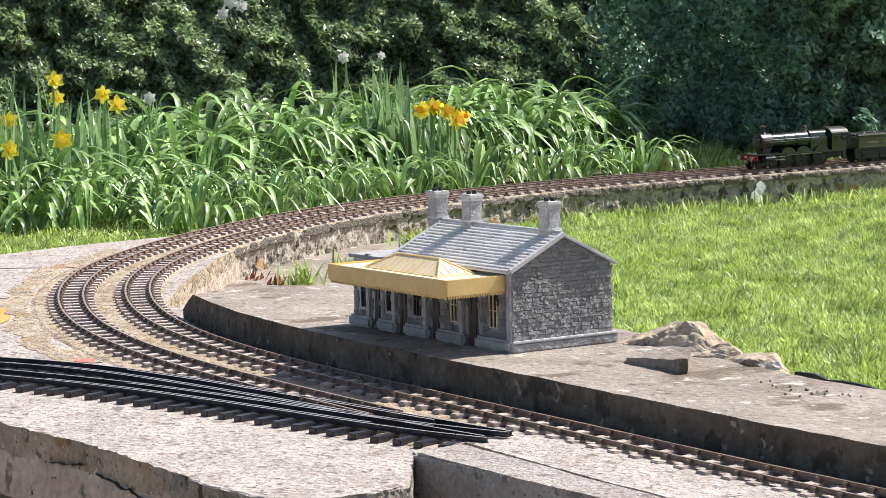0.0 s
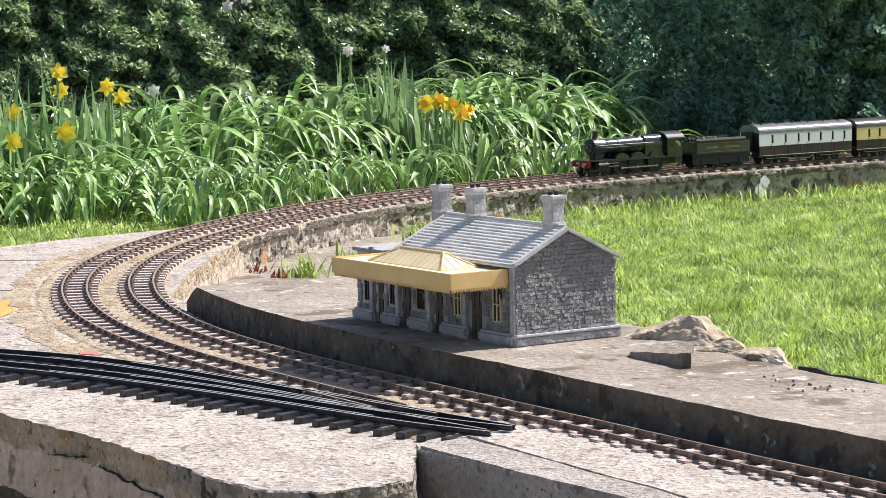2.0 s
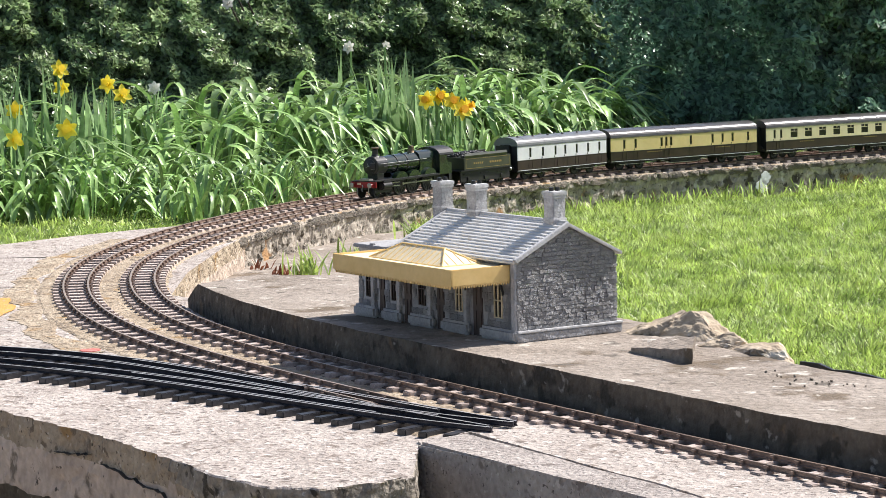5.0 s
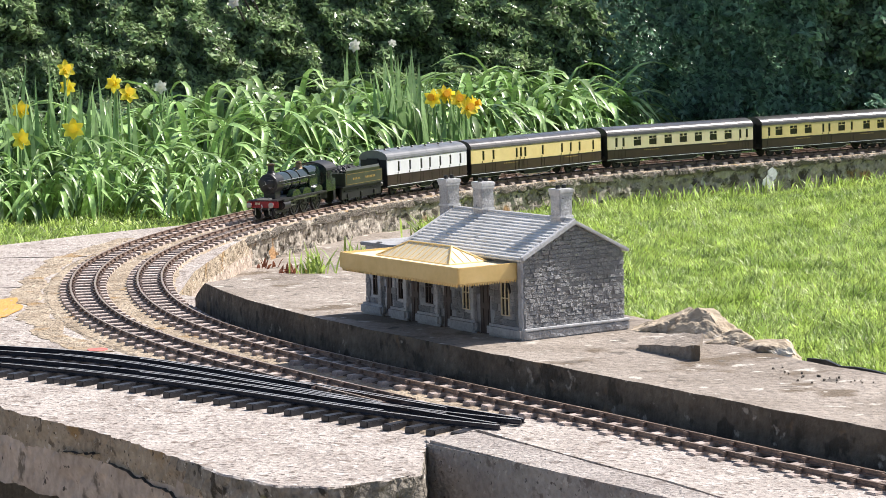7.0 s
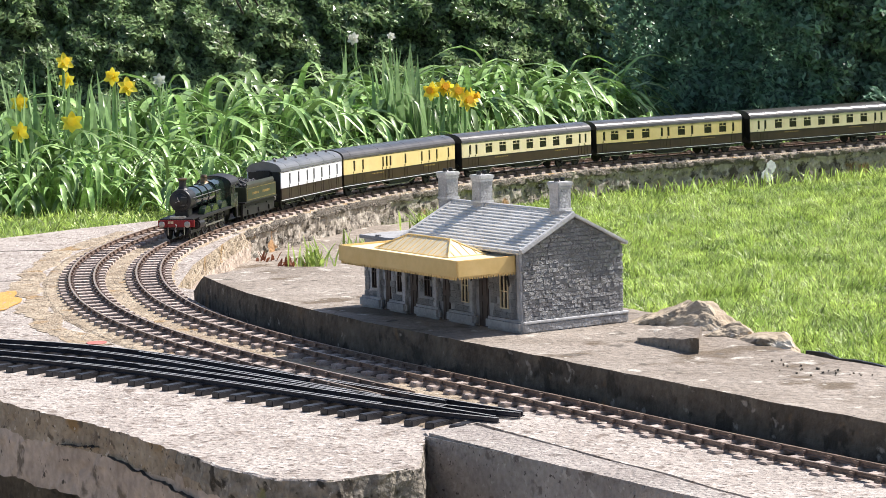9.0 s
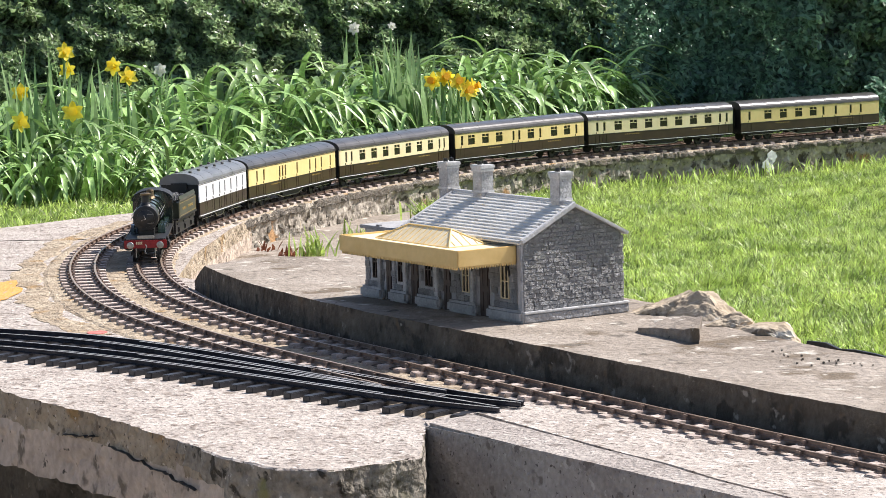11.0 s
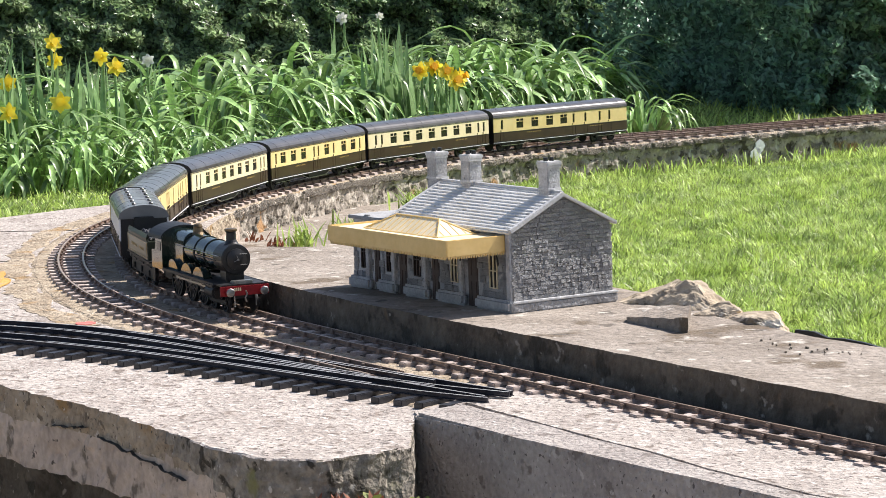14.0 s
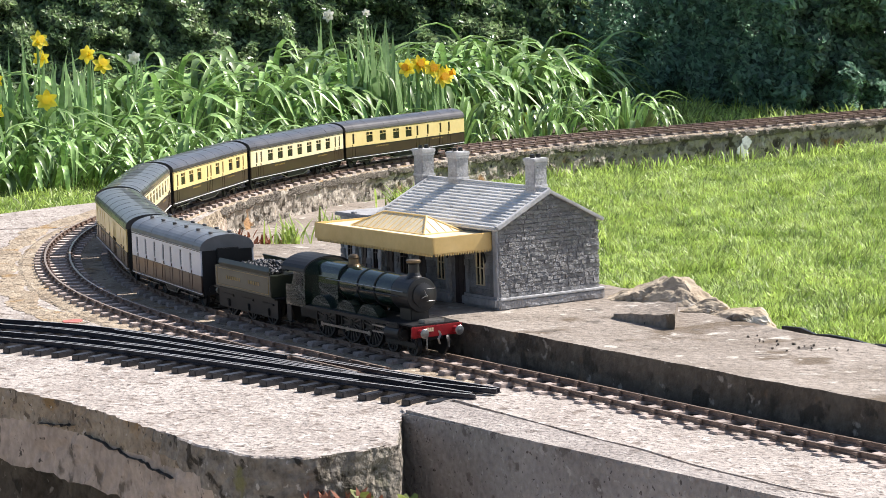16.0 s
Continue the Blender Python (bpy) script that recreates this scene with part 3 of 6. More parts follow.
    for c in range(10):
        z = 0.0119 + h * (c + 0.5)
        x = 0.0
        while x < L - 0.001:
            w = min(rng.choice((0.007, 0.010, 0.013)), L - x)
            if not (z > 0.064 and x + w > L - 0.090) and not any(a - 0.004 < x + w / 2 < b + 0.004 and lo - 0.002 < z < hi + 0.002 for a, b, lo, hi in openings):
                d = rng.uniform(0.0018, 0.003)
                repeat("stone", rng.choice(stone), Matrix.Translation((x + w / 2, -0.002 + d / 2 - 0.0008, z)) @ Matrix.Diagonal((w - 0.0006, d, h - 0.0007, 1)), st)
            x += w
    for k, (a, b, lo, hi) in enumerate(openings):
        bm = bmesh.new()
        if k < 4:
            box(bm, a, b, -0.0035, -0.0012, 0, hi)
            door = part("door", bm, DARK_DOOR, st, "dark brown panelled door")
            bm = bmesh.new()
            for q in (0.25, 0.75):
                for z0, z1 in ((0.006, 0.026), (0.032, 0.056)):
                    xx = a + (b - a) * q
                    box(bm, xx - 0.0022, xx + 0.0022, -0.0014, -0.0006, z0, z1, 0.0002)
            part("panel", bm, DARK_DOOR, door)
        else:
            box(bm, a, b, -0.0035, -0.0016, lo, hi)
            win = part("window", bm, WINDOW, st, "dark sash window in a cream frame")
            bm = bmesh.new()
            t = 0.0009
            for q in ((a, a + t, lo, hi), (b - t, b, lo, hi), (a, b, lo, lo + t), (a, b, hi - t, hi), (a, b, (lo + hi) / 2 - t / 2, (lo + hi) / 2 + t / 2), ((a + b) / 2 - t / 2, (a + b) / 2 + t / 2, lo, hi)):
                box(bm, q[0], q[1], -0.002, -0.0002, q[2], q[3])
            part("frame", bm, CREAM_LIGHT if k < 6 else DARK_DOOR, win)
        bm = bmesh.new()
        box(bm, a - 0.003, b + 0.003, -0.002, 0.0016, hi, hi + 0.004, 0.0005)
        part("lintel", bm, GREY_TRIM, st)
    # pilasters
    for x in (0.001, 0.088, 0.157, 0.218, 0.270):
        bm = bmesh.new()
        box(bm, x, x + 0.007, -0.002, 0.0022, 0, E - 0.001, 0.0006)
        part("pilaster", bm, GREY_STONE, st)
    # roof: two ribbed sheets with verge boards
    slope = math.hypot(mid, R - E)
    tilt = math.atan2(R - E, abs(mid))
    for side in (1, -1):
        m = Matrix.Translation((0, mid, R + 0.0022)) @ (Matrix.Rotation(-tilt, 4, "X") if side == 1 else Matrix.Rotation(math.pi, 4, "Z") @ Matrix.Rotation(-tilt, 4, "X") @ Matrix.Translation((-(L - 0.088), 0, 0)))
        bm = bmesh.new()
        box(bm, -0.001, L - 0.087, 0.0, slope + 0.006, -0.0022, 0)
        bm.transform(m)
        sheet = part("roof", bm, ROOF_SHEET, st, "pale grey ribbed roof")
        n = 14
        for k in range(n):
            y = 0.003 + (slope + 0.001) * k / (n - 1)
            bm = bmesh.new()
            box(bm, 0.0005, L - 0.0885, y - 0.0018, y + 0.0006, -0.0002, 0.0013, 0.0003)
            bm.transform(m)
            part("slat", bm, ROOF_SHEET, sheet)
        for x0 in (-0.0045, L - 0.0885):
            bm = bmesh.new()
            box(bm, x0, x0 + 0.005, -0.0006, slope + 0.0040, -0.0026, 0.0018 if side == 1 else 0.0006, 0.0006)
            bm.transform(m)
            part("verge", bm, GREY_TRIM, st)
    bm = bmesh.new()
    tube(bm, 0.0022, 0.0022, L - 0.086, Matrix.Translation((0, mid, R + 0.0030)) @ Matrix.Rotation(math.pi / 2, 4, "Y"), 8)
    part("ridge", bm, GREY_TRIM, st)
    # chimneys
    for x, y, hh in ((0.021, mid, 0.0345), (0.163, mid, 0.0345), (0.2290, mid, 0.0345)):
        bm = bmesh.new()
        z0 = R - 0.014
        box(bm, x - 0.0085, x + 0.0085, y - 0.0078, y + 0.0078, z0, R + hh - 0.004, 0.0008)
        ch = part("chimney", bm, GREY_STONE, st)
        bm = bmesh.new()
        box(bm, x - 0.0102, x + 0.0102, y - 0.0095, y + 0.0095, R + hh - 0.005, R + hh - 0.0005, 0.001)
        box(bm, x - 0.0093, x + 0.0093, y - 0.0086, y + 0.0086, R + hh - 0.0075, R + hh - 0.0052, 0.0004)
        part("cap", bm, GREY_TRIM, ch)
        bm = bmesh.new()
        box(bm, x - 0.0094, x + 0.0094, y - 0.0087, y + 0.0087, R + 0.0045, R + 0.0068, 0.0005)
        part("band", bm, GREY_TRIM, ch)
        for dy in (-0.0038, 0.0038):
            bm = bmesh.new()
            tube(bm, 0.0027, 0.0022, 0.0042, Matrix.Translation((x, y + dy, R + hh - 0.001)), 12)
            part("pot", bm, SOOT, ch)
    # canopy: deep fascia, flat roof and glazed lantern
    x0, x1, d, zt, zb = 0.012, 0.236, 0.070, 0.0765, 0.0620
    bm = bmesh.new()
    box(bm, x0, x1, -0.001, d, zt - 0.0025, zt)
    can = part("canopy", bm, CREAM_LIGHT, st, "cream canopy with sawtooth valance")
    bm = bmesh.new()
    box(bm, x0 - 0.002, x1 + 0.002, d, d + 0.0022, zb, zt + 0.002, 0.0005)
    for xa in (x0 - 0.0022, x1):
        box(bm, xa, xa + 0.0022, 0.001, d + 0.001, zb, zt + 0.002, 0.0005)
    part("fascia", bm, CREAM, can)
    tooth = bmesh.new()
    prism(tooth, [(-0.0014, -0.0008), (0.0014, -0.0008), (0.0014, 0.0008), (-0.0014, 0.0008)], -0.0030, 0.0002)
    for v in tooth.verts:
        if v.co.z < -0.001:
            v.co.x *= 0.15
    tme = bpy.data.meshes.new("tooth")
    tooth.to_mesh(tme)
    tooth.free()
    tme.materials.append(CREAM)
    for k in range(int((x1 - x0) / 0.003)):
        repeat("tooth", tme, pose(x0 + 0.0015 + 0.003 * k, d + 0.0011, zb), can)
    for k in range(int(d / 0.003)):
        for xa in (x0 - 0.0011, x1 + 0.0011):
            repeat("tooth", tme, pose(xa, 0.0025 + 0.003 * k, zb, 0, 0, 90), can)
    # lantern: hipped, with bars
    lx0, lx1, ly0, ly1, lz = 0.056, 0.196, 0.006, 0.052, 0.0150
    base = [(lx0, ly0), (lx1, ly0), (lx1, ly1), (lx0, ly1)]
    bm = bmesh.new()
    lo = [bm.verts.new((x, y, zt)) for x, y in base]
    ym = (ly0 + ly1) / 2
    a, b = bm.verts.new((lx0 + 0.030, ym, zt + lz)), bm.verts.new((lx1 - 0.030, ym, zt + lz))
    for f in ((lo[0], lo[1], b, a), (lo[1], lo[2], b), (lo[2], lo[3], a, b), (lo[3], lo[0], a), lo[::-1]):
        bm.faces.new(f)
    lan = part("lantern", bm, CREAM_LIGHT, can, "pale glazed roof lantern")

    def bar(p, q, r=0.0009):
        bm = bmesh.new()
        v = Vector(q) - Vector(p)
        tube(bm, r, r, v.length, Matrix.Translation(p) @ v.to_track_quat("Z", "Y").to_matrix().to_4x4(), 6)
        part("bar", bm, CREAM, lan)
    A, B = (lx0 + 0.030, ym, zt + lz), (lx1 - 0.030, ym, zt + lz)
    bar(A, B, 0.0012)
    for x, y in base:
        bar((x, y, zt), A if x == lx0 else B, 0.0012)
    for p, q in zip(base, base[1:] + base[:1]):
        bar((*p, zt), (*q, zt), 0.0012)
    for k in range(1, 14):
        x = lx0 + (lx1 - lx0) * k / 14
        f = min(1, (x - lx0) / 0.030, (lx1 - x) / 0.030)
        for y in (ly0, ly1):
            bar((x, y, zt), (x, y + (ym - y) * f, zt + lz * f), 0.0006)
    for k in range(1, 5):
        y = ly0 + (ly1 - ly0) * k / 5
        f = 1 - abs(y - ym) / (ym - ly0)
        for x, s in ((lx0, 1), (lx1, -1)):
            bar((x, y, zt), (x + s * 0.030 * f, y, zt + lz * f), 0.0006)
    # canopy brackets
    for x in (0.02, 0.088, 0.157, 0.224):
        arc = [(0.004 + 0.022 * (1 - math.cos(t)), 0.046 + 0.024 * math.sin(t)) for t in np.linspace(0, math.pi / 2, 9)]
        bm = extrude_x(bmesh.new(), arc + [(y - 0.0012, z + 0.0018) for y, z in arc[::-1]], x - 0.001, x + 0.001)
        part("bracket", bm, BLACK, st)
    return st


station()

# ---- the train ----
def side_panel(bm, x0, x1, y0, y1, z0, z1, holes):
    """A band with real openings: rails above and below, pillars between. holes: (x centre, width, z0, z1)."""
    if not holes:
        return box(bm, x0, x1, y0, y1, z0, z1)
    lo, hi = min(h[2] for h in holes), max(h[3] for h in holes)
    box(bm, x0, x1, y0, y1, z0, lo)
    box(bm, x0, x1, y0, y1, hi, z1)
    x = x0
    for c, w, a, b in sorted(holes):
        box(bm, x, c - w / 2, y0, y1, lo, hi)
        x = c + w / 2
    return box(bm, x, x1, y0, y1, lo, hi)


def wheel_mesh(r, mat, spokes=0, width=0.003):
    """A wheel about local y, with a flange, and spokes if it is a driver."""
    bm = bmesh.new()
    m = Matrix.Rotation(-math.pi / 2, 4, "X")
    if spokes:
        turned(bm, [(r + 0.0012, -0.0008), (r + 0.0012, 0), (r, 0.0002), (r, width), (r - 0.0022, width), (r - 0.0023, 0.0008), (0.0036, 0.0008), (0.0034, width + 0.0004), (0.0010, width + 0.0008)], m, 28)
    else:
        turned(bm, [(r + 0.0011, -0.0008), (r + 0.0011, 0), (r, 0.0002), (r, width - 0.0003), (r - 0.0018, width), (r - 0.003, width - 0.0012), (0.0028, width - 0.0012), (0.002, width), (0.0005, width + 0.0006)], m, 20)
    bmesh.ops.recalc_face_normals(bm, faces=bm.faces[:])
    me = bpy.data.meshes.new("wheel")
    bm.to_mesh(me)
    bm.free()
    me.materials.append(mat)
    return me


def spoke_mesh(r, width=0.003):
    bm = bmesh.new()
    box(bm, 0.003, r - 0.0018, -0.0008, 0.0008, 0.0006, width - 0.0006)
    bm.transform(Matrix.Rotation(-math.pi / 2, 4, "X"))
    me = bpy.data.meshes.new("spoke")
    bm.to_mesh(me)
    bm.free()
    me.materials.append(WHEEL_DARK)
    return me


def add_spokes(wheel, me, count):
    for k in range(count):
        repeat("spoke", me, Matrix.Rotation(2 * math.pi * k / count, 4, "Y"), wheel)


WHEEL_DARK = material("wheel_grey", (0.03, 0.03, 0.03), (0.06, 0.058, 0.055), 60, 0.4)
WHEEL_SMALL = wheel_mesh(0.0105, BLACK)
WHEEL_TENDER = wheel_mesh(0.0143, BLACK, 10)
WHEEL_BOGIE = wheel_mesh(0.0105, BLACK, 9)
WHEEL_DRIVER = wheel_mesh(0.0205, BLACK, 18)
SPOKES = {WHEEL_TENDER: (spoke_mesh(0.0143), 10), WHEEL_BOGIE: (spoke_mesh(0.0105), 9), WHEEL_DRIVER: (spoke_mesh(0.0205), 16)}
ROLLING = []      # what turns on the rolling stock: (object, radius, side)


def wheelset(parent, x, me, r, gauge_half=0.0150):
    for sgn in (1, -1):
        w = repeat("wheel", me, pose(x, sgn * gauge_half, r, 0, 0, 0 if sgn > 0 else 180), parent)
        if me in SPOKES:
            add_spokes(w, *SPOKES[me])
        ROLLING.append((w, r, x, sgn, gauge_half))


def bogie(parent, x, wheelbase=0.048):
    b = bmesh.new()
    for y in (-0.0215, 0.0215):
        box(b, x - wheelbase / 2 - 0.010, x + wheelbase / 2 + 0.010, y - 0.0012, y + 0.0012, 0.0125, 0.0165, 0.0004)
        for q in (-1, 1):
            box(b, x + q * wheelbase / 2 - 0.0035, x + q * wheelbase / 2 + 0.0035, y - 0.0025, y + 0.0025, 0.0085, 0.0145, 0.0008)
        box(b, x - 0.007, x + 0.007, y - 0.002, y + 0.002, 0.0085, 0.0125, 0.0008)
    box(b, x - 0.006, x + 0.006, -0.021, 0.021, 0.0125, 0.019, 0.0006)
    o = part("bogie", b, BLACK, parent)
    for q in (-1, 1):
        wheelset(o, x + q * wheelbase / 2, WHEEL_SMALL, 0.0105)
    return o


def coach(label, length, windows, upper, lower, vents, tail=False):
    """Body 63 mm wide; windows as (place from the front, width, frame) in fractions of the length."""
    c = tagged(new("railway_coach"), label, "model railway coach", "coaches of the train")
    h, hw = length / 2, 0.0310
    zb, zw, zc, zr = 0.0195, 0.0388, 0.0665, 0.0830
    for sgn in (1, -1):
        holes = [(h - f * length, 0.0062 if k == "n" else 0.0195, 0.0440, 0.0618) for f, k in windows]
        ya, yb = sorted((sgn * hw, sgn * (hw - 0.0016)))
        bm = bmesh.new()
        side_panel(bm, -h, h, ya, yb, zw, zc, holes)
        up = part("upper_panel", bm, upper, c)
        bm = bmesh.new()
        box(bm, -h, h, ya, yb, zb, zw - 0.0002, 0.0)
        low = part("lower_panel", bm, lower, c)
        for (f, k), (x, w, a, b) in zip(windows, holes):
            y = sgn * (hw - 0.0013)
            bm = bmesh.new()
            box(bm, x - w / 2, x + w / 2, min(y, y - sgn * 0.0006), max(y, y - sgn * 0.0006), a, b)
            win = part("window", bm, WINDOW, c)
            if k == "w":
                bm = bmesh.new()
                y0, y1 = sorted((sgn * (hw - 0.0012), sgn * (hw + 0.0003)))
                zt = b - 0.0052
                box(bm, x - w / 2, x + w / 2, y0, y1, zt - 0.0004, zt + 0.0004)
                box(bm, x - 0.0004, x + 0.0004, y0, y1, zt, b)
                part("window_bar", bm, upper, win)
        bm = bmesh.new()
        for z in (zw - 0.0008, zb + 0.0012, zc - 0.0012):
            y0, y1 = sorted((sgn * (hw - 0.0002), sgn * (hw + 0.0005)))
            box(bm, -h, h, y0, y1, z, z + 0.0006)
        part("lining", bm, BLACK if upper is not VAN_WHITE else VAN_BROWN, c)
        bm = bmesh.new()
        y0, y1 = sorted((sgn * (hw - 0.0012), sgn * (hw + 0.0009)))
        box(bm, -h, h, y0, y1, zb - 0.0010, zb - 0.0002)
        part("solebar_line", bm, VAN_WHITE, c)
        for f, k in windows:
            if k == "n":
                bm = bmesh.new()
                x = h - f * length
                y0, y1 = sorted((sgn * (hw - 0.0003), sgn * (hw + 0.0004)))
                for q in (-0.0048, 0.0048):
                    box(bm, x + q - 0.00025, x + q + 0.00025, y0, y1, zb + 0.002, zw - 0.001)
                y0, y1 = sorted((sgn * hw, sgn * (hw + 0.0011)))
                box(bm, x + 0.0030, x + 0.0038, y0, y1, 0.0395, 0.0430)
                part("door_edge", bm, lower, c)
    sec = [(hw - 0.0020, zc)] + [(hw * math.cos(a) * 1.02, zc + 0.0005 + (zr - zc) * math.sin(a) ** 0.82) for a in np.linspace(0.001, math.pi - 0.001, 17)] + [(-(hw - 0.0020), zc)]
    bm = bmesh.new()
    extrude_x(bm, sec, -h - 0.0008, h + 0.0008)
    roof = part("roof", bm, VAN_ROOF if upper is VAN_WHITE else COACH_ROOF, c)
    bm = bmesh.new()
    n = max(2, int(length / 0.048))
    for k in range(n):
        x = -h + length * (k + 0.5) / n
        s2 = [(y * 1.004, z + 0.0002 if z > zc + 0.001 else z) for y, z in sec]
        extrude_x(bm, s2, x - 0.0003, x + 0.0003)
    part("roof_seam", bm, VAN_ROOF if upper is VAN_WHITE else COACH_ROOF, roof)
    for k in range(vents):
        for sgn in (1, -1):
            x = -h + length * (k + 0.5) / vents
            bm = bmesh.new()
            tube(bm, 0.0024, 0.0024, 0.0026, Matrix.Translation((x, sgn * 0.011, zr - 0.0012)), 10)
            tube(bm, 0.0030, 0.0022, 0.0010, Matrix.Translation((x, sgn * 0.011, zr + 0.0012)), 10)
            part("vent", bm, COACH_ROOF, roof)
    endsec = [(hw - 0.0022, zb), (hw - 0.0022, zc)] + [(y * 0.97, z - 0.0008) for y, z in sec[1:-1]] + [(-(hw - 0.0022), zc), (-(hw - 0.0022), zb)]
    for x0, x1 in ((h - 0.0022, h - 0.0004), (-h + 0.0004, -h + 0.0022)):
        part("end_wall", extrude_x(bmesh.new(), endsec, x0, x1), BLACK, c)
    for sgn in (1, -1):
        if tail and sgn < 0:
            continue
        bm = bmesh.new()
        xa, xb = sorted((sgn * (h - 0.0004), sgn * (h + 0.0044)))
        box(bm, xa, xb, -0.0125, 0.0125, 0.0250, 0.0690, 0.0008)
        part("gangway", bm, BLACK, c)
    for sgn in (1, -1):
        for y in (-0.0198, 0.0198):
            bm = bmesh.new()
            tube(bm, 0.0022, 0.0018, 0.005, Matrix.Translation((sgn * h, y, 0.0240)) @ Matrix.Rotation(sgn * math.pi / 2, 4, "Y"), 10)
            tube(bm, 0.0044, 0.0044, 0.0010, Matrix.Translation((sgn * (h + 0.005), y, 0.0240)) @ Matrix.Rotation(sgn * math.pi / 2, 4, "Y"), 14)
            part("buffer", bm, BLACK, c)
    bm = bmesh.new()
    box(bm, -h, h, -0.0285, 0.0285, 0.0170, zb)
    for y in (-0.0275, 0.0275):
        box(bm, -h, h, y - 0.001, y + 0.001, 0.0155, 0.0172)
    part("underframe", bm, BLACK, c)
    # gear between the bogies: truss rods, battery box, cylinder, footboards
    for sgn in (1, -1):
        bm = bmesh.new()
        y = sgn * 0.0235
        span = h - 0.125 if length > 0.3 else 0.03
        for (xa, za), (xb, zb2) in (((-span, 0.0175), (-span * 0.5, 0.0085)), ((-span * 0.5, 0.0085), (span * 0.5, 0.0085)), ((span * 0.5, 0.0085), (span, 0.0175))):
            p, q = Vector((xa, y, za)), Vector((xb, y, zb2))
            tube(bm, 0.0009, 0.0009, (q - p).length, Matrix.Translation(p) @ (q - p).to_track_quat("Z", "Y").to_matrix().to_4x4(), 6)
        part("truss_rod", bm, STEEL, c)
        # battery box, stretched in black to stand for the shade under the floor
        bm = bmesh.new()
        box(bm, -span * 0.72, span * 0.5, min(y, y - sgn * 0.010), max(y, y - sgn * 0.010), 0.0080, 0.0170, 0.001)
        part("battery_box", bm, BLACK, c)
        for x in (h - 0.055, -h + 0.055):
            bm = bmesh.new()
            box(bm, x - 0.032, x + 0.032, min(sgn * 0.0262, sgn * 0.0275), max(sgn * 0.0262, sgn * 0.0275), 0.0118, 0.0126)
            part("footboard", bm, STEEL, c)
    for x in (h - 0.058, -h + 0.058):
        bogie(c, x, 0.050 if length > 0.3 else 0.046)
    return c


def lettering(parent, x0, x1, y, z, size, mat, count):
    """Unreadable gilt letters as small bars."""
    bm = bmesh.new()
    for k in range(count):
        x = x0 + (x1 - x0) * (k + 0.5) / count
        w = abs(x1 - x0) / count * 0.6
        box(bm, x - w / 2, x + w / 2, y, y + 0.0003, z, z + size)
    part("lettering", bm, mat, parent)


